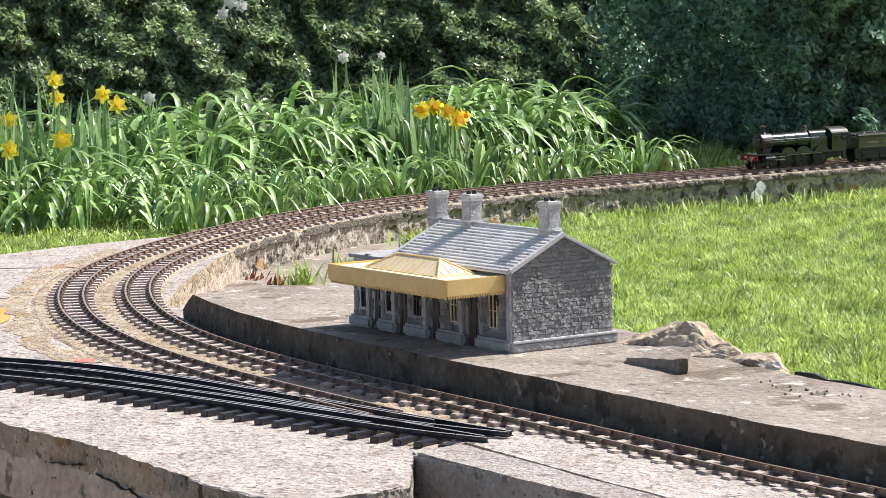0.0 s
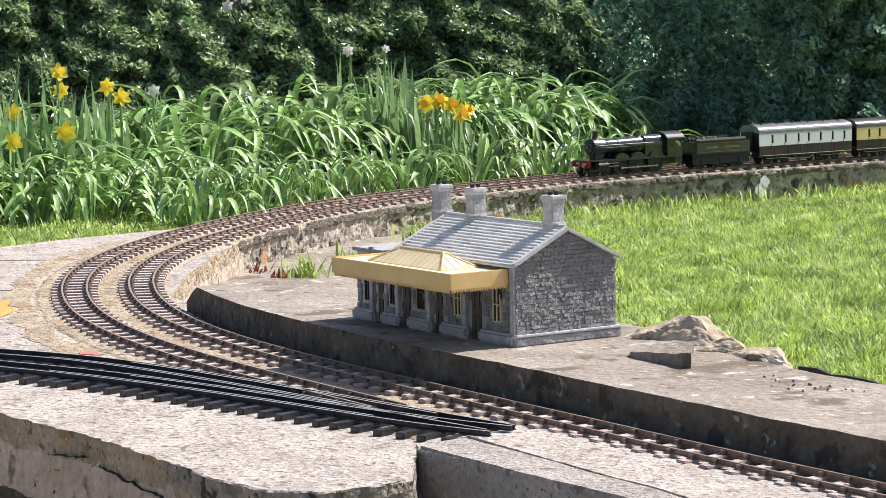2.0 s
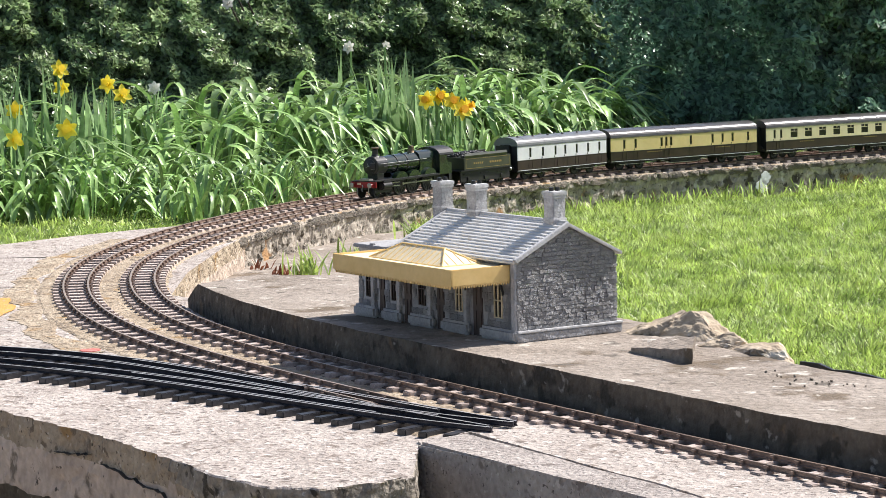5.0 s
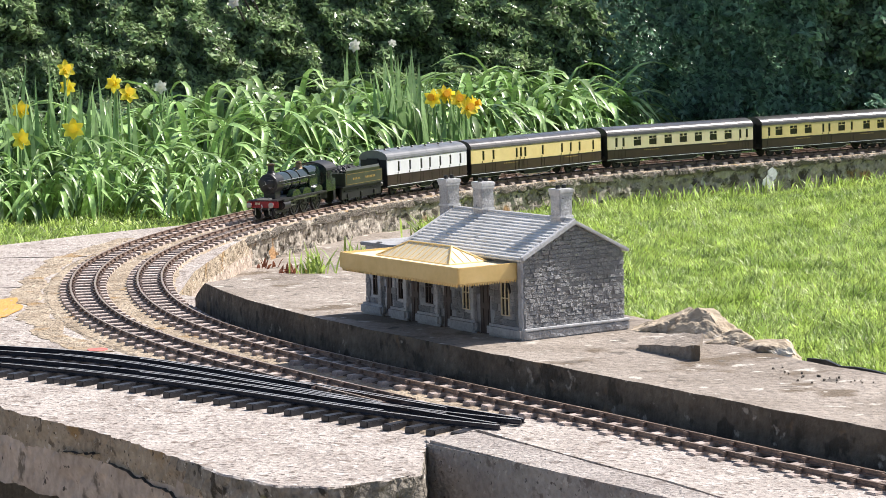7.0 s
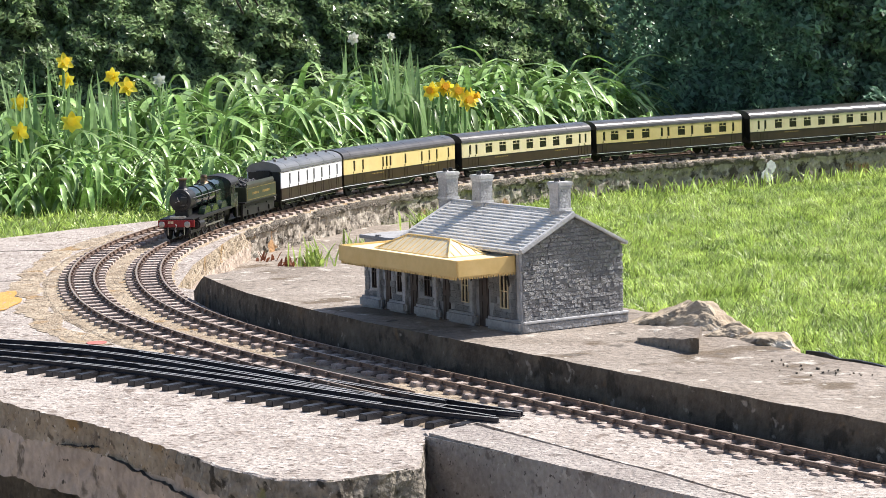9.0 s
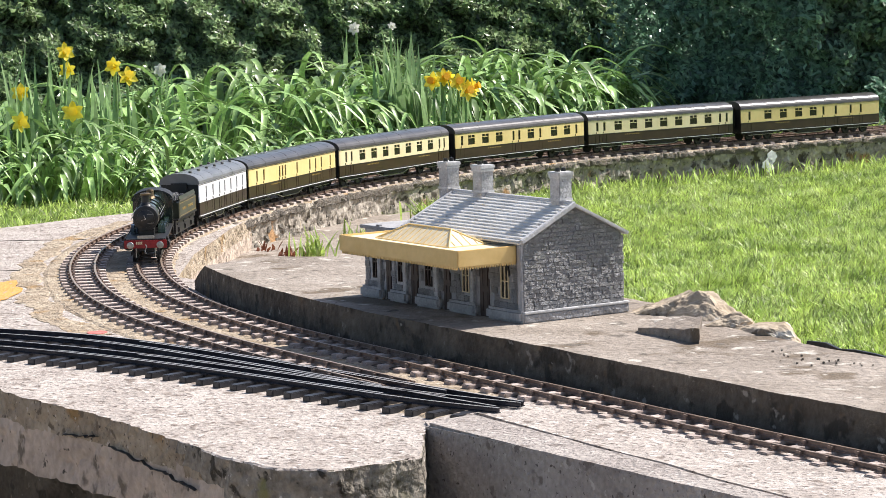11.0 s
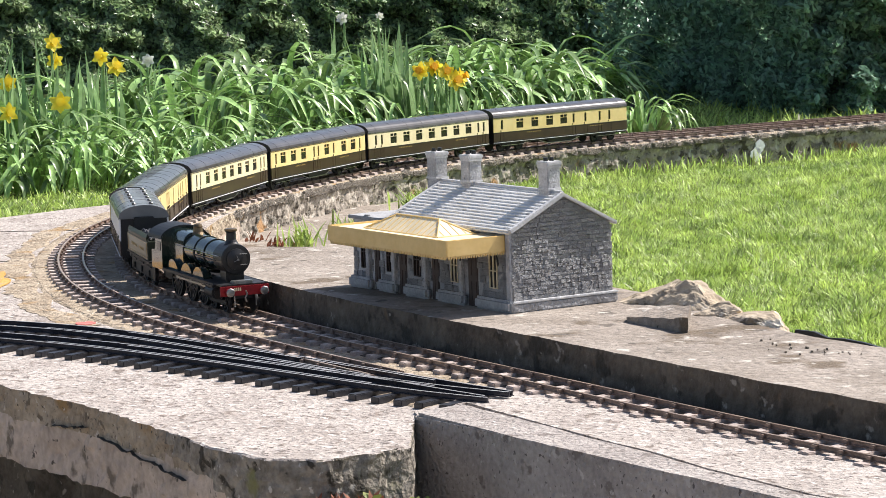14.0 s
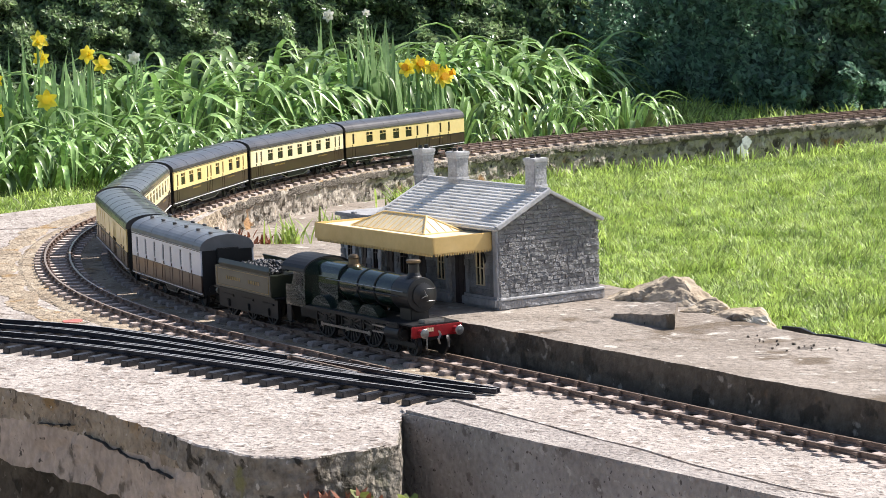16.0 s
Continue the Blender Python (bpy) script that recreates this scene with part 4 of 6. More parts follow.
def locomotive():
    """A 4-6-0 engine; local x forward, origin at rail level under the middle, 262 mm over its frames."""
    e = tagged(new("steam_locomotive"), "dark green model steam locomotive with red buffer beam", "model locomotive")
    X0, X1 = -0.128, 0.128
    bm = bmesh.new()
    box(bm, X0, X1 - 0.004, -0.0265, 0.0265, 0.0300, 0.0318, 0.0004)
    part("running_plate", bm, BLACK, e)
    bm = bmesh.new()
    for y in (-0.0275, 0.0275):
        box(bm, X0 + 0.045, X1 - 0.030, y - 0.0006, y + 0.0006, 0.0285, 0.0318)
    part("valance", bm, BLACK, e)
    bm = bmesh.new()
    box(bm, X0 + 0.005, X1 - 0.01, -0.0115, 0.0115, 0.0150, 0.0300)
    part("frame", bm, BLACK, e)
    bm = bmesh.new()
    rot = Matrix.Rotation(math.pi / 2, 4, "Y")
    # boiler: parallel front ring, taper, and square-shouldered firebox
    zc = 0.0570
    turned(bm, [(0.0158, 0.006), (0.0160, 0.010), (0.0164, 0.040), (0.0182, 0.105), (0.0182, 0.108)], Matrix.Translation((-0.032, 0, zc)) @ Matrix.Translation((0.108, 0, 0)) @ Matrix.Rotation(-math.pi / 2, 4, "Y"), 32)
    part("boiler", bm, GREEN, e, smooth=True)
    bm = bmesh.new()
    sec = [(0.0185, 0.032)] + [(0.0192 * max(-1, min(1, math.copysign(abs(math.cos(a)) ** 0.65, math.cos(a)))), zc - 0.002 + 0.0215 * math.sin(a) ** 0.75) for a in np.linspace(0.02, math.pi - 0.02, 15)] + [(-0.0185, 0.032)]
    extrude_x(bm, sec, -0.084, -0.031)
    part("firebox", bm, GREEN, e)
    bm = bmesh.new()
    turned(bm, [(0.0172, 0.0), (0.0172, 0.029), (0.0166, 0.0305), (0.0120, 0.0312), (0.0118, 0.0330), (0.0060, 0.0350), (0.0008, 0.0360)], Matrix.Translation((0.070, 0, zc)) @ rot, 32)
    box(bm, 0.074, 0.096, -0.0105, 0.0105, 0.0318, 0.0460, 0.001)
    sb = part("smokebox", bm, SOOT, e)
    bm = bmesh.new()
    tube(bm, 0.0008, 0.0008, 0.004, Matrix.Translation((0.1055, 0, zc)) @ rot, 6)
    for a in (20, 110):
        b2 = Matrix.Translation((0.1085, 0, zc)) @ Matrix.Rotation(radians(a), 4, "X")
        tube(bm, 0.0003, 0.0003, 0.006, b2, 6)
    for z in (zc + 0.006, zc - 0.006):
        tube(bm, 0.0004, 0.0004, 0.013, Matrix.Translation((0.1045, 0.0115, z)) @ Matrix.Rotation(math.pi / 2, 4, "X"), 6)
    part("door_dart", bm, STEEL, sb)
    bm = bmesh.new()
    turned(bm, [(0.0090, 0), (0.0068, 0.003), (0.0056, 0.006), (0.0054, 0.0140), (0.0066, 0.0152), (0.0070, 0.0172), (0.0050, 0.0180)], Matrix.Translation((0.086, 0, zc + 0.0150)), 20)
    ch = part("chimney", bm, SOOT, e, smooth=False)
    bm = bmesh.new()
    turned(bm, [(0.0062, 0), (0.0072, 0.0008), (0.0072, 0.0026), (0.0058, 0.0034)], Matrix.Translation((0.086, 0, zc + 0.0300)), 20)
    part("chimney_cap", bm, COPPER, ch)
    bm = bmesh.new()
    turned(bm, [(0.0078, 0), (0.0060, 0.003), (0.0052, 0.008), (0.0056, 0.0095), (0.0046, 0.0118), (0.0020, 0.0128)], Matrix.Translation((-0.030, 0, zc + 0.0165)), 18)
    part("safety_valve", bm, COPPER, e, "brass safety valve bonnet")
    for x in (-0.058, -0.031, 0.004, 0.036, 0.069):
        r = 0.0186 if x < 0 else 0.0180 - x * 0.02
        if x > -0.05:
            bm = bmesh.new()
            turned(bm, [(r - 0.001, 0), (r + 0.0002, 0), (r + 0.0002, 0.0012), (r - 0.001, 0.0012)], Matrix.Translation((x, 0, zc)) @ rot, 32)
            part("boiler_band", bm, BLACK, e)
    for y in (0.0188, -0.0188):
        bm = bmesh.new()
        tube(bm, 0.0005, 0.0005, 0.150, Matrix.Translation((-0.055, y, zc + 0.004)) @ rot, 6)
        part("handrail", bm, STEEL, e)
        bm = bmesh.new()
        box(bm, 0.010, 0.013, min(y, y * 1.1), max(y, y * 1.1), zc - 0.002, zc + 0.002)
        tube(bm, 0.0007, 0.0007, 0.075, Matrix.Translation((0.012, y * 1.04, zc - 0.001)) @ rot, 6)
        part("ejector_pipe", bm, BLACK, e)
    # cab
    for y0, y1, yw in ((-0.0275, -0.0263, -0.0279), (0.0263, 0.0275, 0.0271)):
        outline = [(-0.124, 0.029), (-0.084, 0.029), (-0.084, 0.066), (-0.108, 0.066), (-0.108, 0.058), (-0.112, 0.051), (-0.124, 0.050)]
        bm = prism(bmesh.new(), outline, y0, y1)
        bm.transform(Matrix(((1, 0, 0, 0), (0, 0, 1, 0), (0, 1, 0, 0), (0, 0, 0, 1))))
        bmesh.ops.recalc_face_normals(bm, faces=bm.faces[:])
        side = part("cab_side", bm, GREEN, e)
        part("cab_window", box(bmesh.new(), -0.102, -0.089, yw, yw + 0.0008, 0.0510, 0.0615), WINDOW, side)
    bm = bmesh.new()
    front = [(0.0263, 0.0318), (0.0263, 0.066)] + [(0.0263 * math.cos(a), 0.066 + 0.0130 * math.sin(a)) for a in np.linspace(0.05, math.pi - 0.05, 11)] + [(-0.0263, 0.066), (-0.0263, 0.0318)]
    extrude_x(bm, front, -0.0852, -0.0840)
    part("cab_front", bm, GREEN, e)
    bm = bmesh.new()
    arc_o = [(0.0292 * math.cos(a), 0.0655 + 0.0150 * math.sin(a)) for a in np.linspace(0, math.pi, 15)]
    arc_i = [(0.0280 * math.cos(a), 0.0648 + 0.0142 * math.sin(a)) for a in np.linspace(math.pi, 0, 15)]
    extrude_x(bm, arc_o + arc_i, -0.130, -0.082)
    part("cab_roof", bm, BLACK, e)
    # splashers, cylinders, rods, wheels
    DRIVERS = (0.0345, -0.0080, -0.0590)
    for x in DRIVERS:
        for y0, y1 in ((0.0135, 0.0235), (-0.0235, -0.0135)):
            bm = bmesh.new()
            tube(bm, 0.0232, 0.0232, y1 - y0, Matrix.Translation((x, y1, 0.0205)) @ Matrix.Rotation(math.pi / 2, 4, "X"), 32)
            bmesh.ops.bisect_plane(bm, geom=bm.verts[:] + bm.edges[:] + bm.faces[:], plane_co=(0, 0, 0.0318), plane_no=(0, 0, 1), clear_inner=True)
            part("splasher", bm, GREEN, e)
        for sgn in (1, -1):
            w = repeat("driving_wheel", WHEEL_DRIVER, pose(x, sgn * 0.0150, 0.0205, 0, 0, 0 if sgn > 0 else 180), e)
            add_spokes(w, *SPOKES[WHEEL_DRIVER])
            ROLLING.append((w, 0.0205, x, sgn, 0.0150))
    for x in (0.0720, 0.1090):
        wheelset(e, x, WHEEL_BOGIE, 0.0105)
    bm = bmesh.new()
    for y in (0.0195, -0.0195):
        box(bm, 0.062, 0.119, y - 0.0008, y + 0.0008, 0.0090, 0.0140, 0.0004)
    part("bogie", bm, BLACK, e)
    for y in (0.0240, -0.0240):
        bm = bmesh.new()
        tube(bm, 0.0072, 0.0072, 0.0260, Matrix.Translation((0.077, y, 0.0215)) @ rot, 18)
        box(bm, 0.078, 0.102, y - 0.0055, y + 0.0055, 0.0265, 0.0310, 0.001)
        tube(bm, 0.0046, 0.0046, 0.0020, Matrix.Translation((0.103, y, 0.0215)) @ rot, 14)
        part("cylinder", bm, BLACK, e)
        bm = bmesh.new()
        box(bm, 0.045, 0.078, y - 0.0010, y + 0.0010, 0.0240, 0.0256)
        box(bm, 0.045, 0.078, y - 0.0010, y + 0.0010, 0.0180, 0.0196)
        part("slide_bar", bm, STEEL, e)
    rods = []
    for sgn in (1, -1):
        bm = bmesh.new()
        box(bm, -0.0620, 0.0375, -0.0007, 0.0007, -0.0012, 0.0012, 0.0003)
        for x in DRIVERS:
            tube(bm, 0.0026, 0.0026, 0.0018, Matrix.Translation((x, 0.0009, 0)) @ Matrix.Rotation(math.pi / 2, 4, "X"), 12)
        rods.append((part("coupling_rod", bm, STEEL, e), sgn))
    # front: buffer beam, buffers, hook, steps
    bm = bmesh.new()
    box(bm, X1 - 0.0045, X1 - 0.0020, -0.0285, 0.0285, 0.0195, 0.0302, 0.0005)
    beam = part("buffer_beam", bm, RED, e, "red buffer beam")
    lettering_bm = bmesh.new()
    for k in range(4):
        box(lettering_bm, X1 - 0.0021, X1 - 0.0017, -0.0085 + k * 0.0022 - 0.004, -0.0085 + k * 0.0022 - 0.0025, 0.0248, 0.0285)
    part("number_bar", lettering_bm, CREAM_LIGHT, beam)
    for y in (-0.0198, 0.0198):
        bm = bmesh.new()
        tube(bm, 0.0034, 0.0026, 0.0050, Matrix.Translation((X1 - 0.002, y, 0.0245)) @ rot, 14)
        part("buffer_stock", bm, RED, beam)
        bm = bmesh.new()
        tube(bm, 0.0016, 0.0016, 0.004, Matrix.Translation((X1 + 0.003, y, 0.0245)) @ rot, 10)
        turned(bm, [(0.0046, 0), (0.0048, 0.0006), (0.0042, 0.0012), (0.0010, 0.0016)], Matrix.Translation((X1 + 0.0065, y, 0.0245)) @ rot, 18)
        part("buffer", bm, STEEL, beam)
    bm = bmesh.new()
    for (ya, za), (yb, zb) in (((0, 0.0250), (0.0016, 0.0215)), ((0.0016, 0.0215), (-0.0010, 0.0170)), ((-0.0010, 0.0170), (0.0005, 0.0125))):
        for dx in (0.0005, 0.0020):
            p, q = Vector((X1 + dx, ya, za)), Vector((X1 + dx, yb, zb))
            tube(bm, 0.0007, 0.0007, (q - p).length, Matrix.Translation(p) @ (q - p).to_track_quat("Z", "Y").to_matrix().to_4x4(), 6)
    for y in (-0.0125, 0.0125):
        tube(bm, 0.0008, 0.0006, 0.0125, Matrix.Translation((X1 - 0.001, y, 0.0075)), 6)
    part("coupling_chain", bm, STEEL, beam)
    bm = bmesh.new()
    box(bm, X1 - 0.018, X1 - 0.006, -0.0115, 0.0115, 0.0318, 0.0352, 0.0008)
    part("step_box", bm, STEEL, e)
    for sgn in (1, -1):
        bm = bmesh.new()
        box(bm, X0 + 0.004, X0 + 0.013, sgn * 0.0265 - 0.0006, sgn * 0.0265 + 0.0006, 0.0110, 0.0300)
        box(bm, X0 + 0.002, X0 + 0.015, sgn * 0.0265 - 0.003, sgn * 0.0265 + 0.003, 0.0110, 0.0118)
        part("cab_step", bm, BLACK, e)
    return e, rods


def tender():
    t = tagged(new("locomotive_tender"), "dark green model tender heaped with black coal", "model tender")
    X0, X1 = -0.077, 0.077
    bm = bmesh.new()
    box(bm, X0, X1, -0.0275, 0.0275, 0.0290, 0.0310, 0.0004)
    part("footplate", bm, BLACK, t)
    bm = bmesh.new()
    for y in (-0.0212, 0.0212):
        box(bm, X0 + 0.002, X1 - 0.004, y - 0.0012, y + 0.0012, 0.0085, 0.0290)
    part("frame", bm, BLACK, t)
    bm = bmesh.new()
    box(bm, X0 + 0.003, X1 - 0.010, -0.0270, 0.0270, 0.0310, 0.0540, 0.0008)
    tank = part("tank", bm, TENDER_GREEN, t)
    bm = bmesh.new()
    for sgn in (1, -1):
        extrude_x(bm, [(sgn * 0.0258, 0.0540), (sgn * 0.0270, 0.0540), (sgn * 0.0282, 0.0580), (sgn * 0.0262, 0.0625), (sgn * 0.0252, 0.0622), (sgn * 0.0270, 0.0580)], X0 + 0.015, X1 - 0.012)
    part("flare", bm, TENDER_GREEN, tank)
    bm = bmesh.new()
    for sgn in (1, -1):
        y0, y1 = sorted((sgn * 0.0268, sgn * 0.0274))
        for z in (0.0335, 0.0515):
            box(bm, X0 + 0.008, X1 - 0.015, y0, y1, z, z + 0.0005)
        for x in (X0 + 0.008, X1 - 0.0155):
            box(bm, x, x + 0.0005, y0, y1, 0.0335, 0.0515)
    part("lining", bm, GILT, tank)
    for sgn in (1, -1):
        y = 0.0270 if sgn > 0 else -0.0273
        lettering(tank, 0.040, 0.010, y, 0.0410, 0.0036, GILT, 5)
        lettering(tank, -0.008, -0.046, y, 0.0410, 0.0036, GILT, 7)
    bm = bmesh.new()
    rng = random.Random(11)
    for k in range(170):
        x = rng.uniform(-0.030, 0.060)
        y = rng.uniform(-0.022, 0.022)
        z = 0.0550 + 0.0075 * (1 - (y / 0.024) ** 2) * (1 - abs(x - 0.02) / 0.075) + rng.uniform(-0.001, 0.001)
        bmesh.ops.create_icosphere(bm, subdivisions=1, radius=rng.uniform(0.0022, 0.0040), matrix=pose(x, y, z, rng.uniform(0, 90), rng.uniform(0, 90), 0) @ Matrix.Diagonal((1, rng.uniform(0.6, 1), rng.uniform(0.6, 1), 1)))
    part("coal_load", bm, COAL, t, "heap of black coal")
    for x in (-0.050, 0.0, 0.050):
        wheelset(t, x, WHEEL_TENDER, 0.0143)
        for y in (-0.0228, 0.0228):
            part("axle_box", box(bmesh.new(), x - 0.004, x + 0.004, y - 0.0016, y + 0.0016, 0.0105, 0.0180, 0.0008), BLACK, t)
            part("leaf_spring", box(bmesh.new(), x - 0.014, x + 0.014, y - 0.0010, y + 0.0010, 0.0215, 0.0240, 0.0006), BLACK, t)
    for y in (-0.0198, 0.0198):
        bm = bmesh.new()
        tube(bm, 0.0042, 0.0042, 0.004, Matrix.Translation((X0 - 0.004, y, 0.0245)) @ Matrix.Rotation(math.pi / 2, 4, "Y"), 14)
        part("buffer", bm, STEEL, t)
    return t


ENGINE, RODS = locomotive()
TENDER = tender()
BRAKE = [(f, "n") for f in (0.09, 0.165, 0.34, 0.372, 0.405, 0.54, 0.69, 0.76, 0.83, 0.94)]
OPEN = [(0.06, "n"), (0.107, "n")] + [(f, "w") for f in (0.2, 0.304, 0.408, 0.512, 0.616, 0.72, 0.824)] + [(0.91, "n"), (0.957, "n")]
MIXED = [(0.05, "n"), (0.12, "w"), (0.225, "w"), (0.33, "w"), (0.44, "n"), (0.485, "n"), (0.575, "w"), (0.65, "n"), (0.76, "w"), (0.865, "w"), (0.94, "n")]
LAST = [(0.06, "n"), (0.19, "w"), (0.30, "w"), (0.41, "w"), (0.515, "w"), (0.59, "n"), (0.68, "n"), (0.79, "n"), (0.865, "n")]
VAN = [(f, "n") for f in (0.14, 0.28, 0.42, 0.53, 0.66, 0.79, 0.92)]
COACHES = [
    (coach("short model van, white above maroon-brown, grey roof with vents", 0.258, VAN, VAN_WHITE, VAN_BROWN, 6), 0.4540, 0.7234),
    (coach("chocolate and cream model brake coach with narrow windows", 0.384, BRAKE, COACH_CREAM, COACH_BROWN, 0), 0.7234, 1.1330),
    (coach("chocolate and cream model coach with seven wide windows", 0.384, OPEN, COACH_PALE, COACH_BROWN, 0), 1.1330, 1.5430),
    (coach("chocolate and cream model dining coach with mixed windows", 0.384, MIXED, COACH_CREAM, COACH_BROWN, 0), 1.5430, 1.9490),
    (coach("chocolate and pale cream model coach with seven wide windows", 0.384, OPEN, COACH_PALE, COACH_BROWN, 0), 1.9490, 2.3540),
    (coach("chocolate and cream model brake coach at the train's tail", 0.384, LAST, COACH_CREAM, COACH_BROWN, 0, True), 2.3540, 2.7570)]
for c, o0, o1 in COACHES[1:]:
    for y in (0.0310, -0.0314):
        lettering(c, 0.10, 0.06, y, 0.0335, 0.0018, GILT, 8)
        lettering(c, -0.08, -0.12, y, 0.0335, 0.0018, GILT, 8)

# ---- planting ----
RNG = np.random.default_rng(4)


def in_poly(x, y, poly):
    inside = np.zeros(len(x), bool)
    n = len(poly)
    for k in range(n):
        (x0, y0), (x1, y1) = poly[k], poly[(k + 1) % n]
        hit = ((y0 > y) != (y1 > y)) & (x < (x1 - x0) * (y - y0) / (y1 - y0 + 1e-12) + x0)
        inside ^= hit
    return inside


def lawn(name, label, poly, count, lo, hi, width, level=None):
    xs, ys = [p[0] for p in poly], [p[1] for p in poly]
    x = RNG.uniform(min(xs), max(xs), count)
    y = RNG.uniform(min(ys), max(ys), count)
    ok = in_poly(x, y, poly)
    x, y = x[ok], y[ok]
    tuft = 0.75 + 0.5 * (np.sin(x * 23 + 3 * np.sin(y * 11)) * np.sin(y * 19 + 2 * np.sin(x * 13)) > 0.2)
    n = len(x)
    z = np.full(n, level) if level else LAWN_Z + 0.006 * np.sin(x * 3.1 + y * 1.7) + 0.004 * np.sin(y * 4.3 - x * 2)
    roots = np.stack([x, y, z - 0.002], 1)
    lie = 3 * np.sin(x * 17 + 2 * np.sin(y * 9)) + 3 * np.sin(y * 14 + 2 * np.sin(x * 21)) + RNG.normal(0, 1.3, n)
    v, f = blades(RNG, roots, lie, RNG.uniform(lo, hi, n) * tuft, RNG.uniform(0.6, 1.2, n) * width,
                  RNG.uniform(0.2, 1.1, n), RNG.uniform(0.3, 1.5, n), 2, 0.9)
    return tagged(new(name, mesh_arrays(name, v, f, GRASS, True)), label, "grass", kind="stuff")


# the bank outside the ring stands level with the slab
RISE_Z = -0.024
rim = [tuple(on_line(s, -0.149)[0]) for s in np.arange(1.55, -2.05, -0.1)]
bm = prism(bmesh.new(), [(-2.8, 3.0), (-1.6, 3.66), (-0.751, 4.162), (-0.704, 4.196), (-0.612, 4.312), (-0.512, 4.405), (-0.46, 4.46)] + rim + [(5.2, 5.6), (5.2, 8.6), (-2.8, 8.6)], LAWN_Z - 0.05, RISE_Z)
tagged(part("bank", bm, TURF), "turf bank level with the railway bed", "ground", kind="structure")
inner = [tuple(on_line(s, 0.036)[0]) for s in np.arange(-0.9, 1.05, 0.1)]
LAWN = inner + [(0.02, 4.45), (0.05, 3.7), (0.08, 3.2), (0.16, 3.0), (0.24, 2.86), (0.34, 2.66), (0.46, 2.40), (0.62, 2.62), (1.22, 6.0)]
lawn("lawn_grass", "sunlit green lawn grass behind the platform", LAWN, 900000, 0.008, 0.024, 0.0019)
lawn("lawn_grass", "sunlit green lawn grass beyond the platform", [(0.46, 2.40), (1.3, 2.3), (2.3, 4.5), (1.6, 6.2), (1.23, 6.0), (0.63, 2.62)], 60000, 0.010, 0.024, 0.0030)
BACK = [(-0.515, 4.41), (-0.612, 4.315), (-0.705, 4.20), (-0.76, 4.165), (-1.3, 3.85), (-1.4, 4.6), (-0.82, 4.80), (-0.60, 4.98), (-0.45, 5.15), (-0.40, 4.95)]
lawn("verge_grass", "strip of mown grass before the flower bed", BACK, 30000, 0.010, 0.024, 0.0024, RISE_Z)
lawn("hedge_grass", "rough shaded grass at the hedge's foot", [(0.55, 5.95), (0.9, 6.0), (2.0, 6.2), (2.0, 6.6), (0.6, 6.6)], 9000, 0.015, 0.04, 0.003, RISE_Z)


def leaf_mesh(rng, w):
    """One lily leaf, 1 m long before scaling to its plant: it rises from the origin, arches over towards +x and hangs."""
    n = 11
    w *= rng.uniform(0.85, 1.2)
    lean, end = rng.uniform(0.06, 0.50), rng.uniform(1.9, 2.95)
    t0, t1, keel, bend = rng.uniform(0.15, 0.40), rng.uniform(0.66, 0.98), rng.uniform(0.2, 0.55), rng.normal(0, 0.12)
    x, y, z, rows = 0.0, 0.0, 0.0, []
    for i in range(n + 1):
        t = i / n
        u = min(1, max(0, (t - t0) / (t1 - t0)))
        a = lean + (end - lean) * u * u * (3 - 2 * u)
        half = w / 2 * (0.6 + 1.5 * t * (1 - t)) * min(1, max(0.03, ((1 - t) * 3.6) ** 0.8))
        up = Vector((-math.cos(a), 0, math.sin(a)))
        mid = Vector((x, y, z))
        for side in (-1, 0, 1):
            rows.append(mid + Vector((0, side * half, 0)) + up * (keel * half * abs(side)))
        x, y, z = x + math.sin(a) / n, y + bend * t / n * 2, z + math.cos(a) / n
    base = np.arange(n)[:, None] * 3 + np.arange(2)[None, :]
    f = np.stack([base, base + 1, base + 4, base + 3], 2).reshape(-1, 4)
    return mesh_arrays("leaf", np.array(rows), f, LILY, True)


LEAVES = [leaf_mesh(RNG, 0.047) for _ in range(36)]
SKIRT = [leaf_mesh(RNG, 0.078) for _ in range(24)]


def clump(x, y, r, height, count, seed):
    """A fountain of leaves: tall in the middle, shorter and leaning outwards at the rim."""
    rng = random.Random(seed)
    c = tagged(new("day_lily"), "clump of arching glossy green day lily leaves", "plant", "day lily clumps")
    c.location = (x, y, RISE_Z)
    for _ in range(count):
        a = rng.uniform(0, 360)
        q = math.sqrt(rng.random())
        size, lay = height * 1.85 * (1 - 0.4 * q * rng.random()) * rng.uniform(0.82, 1.06), q * rng.uniform(0, 24)
        low = rng.random() < 0.48
        if low:      # the skirt of lower leaves
            q, size, lay = rng.uniform(0.75, 1.05), height * rng.uniform(0.85, 1.45), rng.uniform(8, 34)
        m = pose(q * r * math.cos(radians(a)), q * r * math.sin(radians(a)), 0, 0, 0, a + rng.gauss(0, 34)) @ pose(0, 0, 0, rng.gauss(0, 7), lay, 0)
        repeat("leaf", rng.choice(SKIRT if low else LEAVES), m @ Matrix.Scale(size, 4), c)
    return c


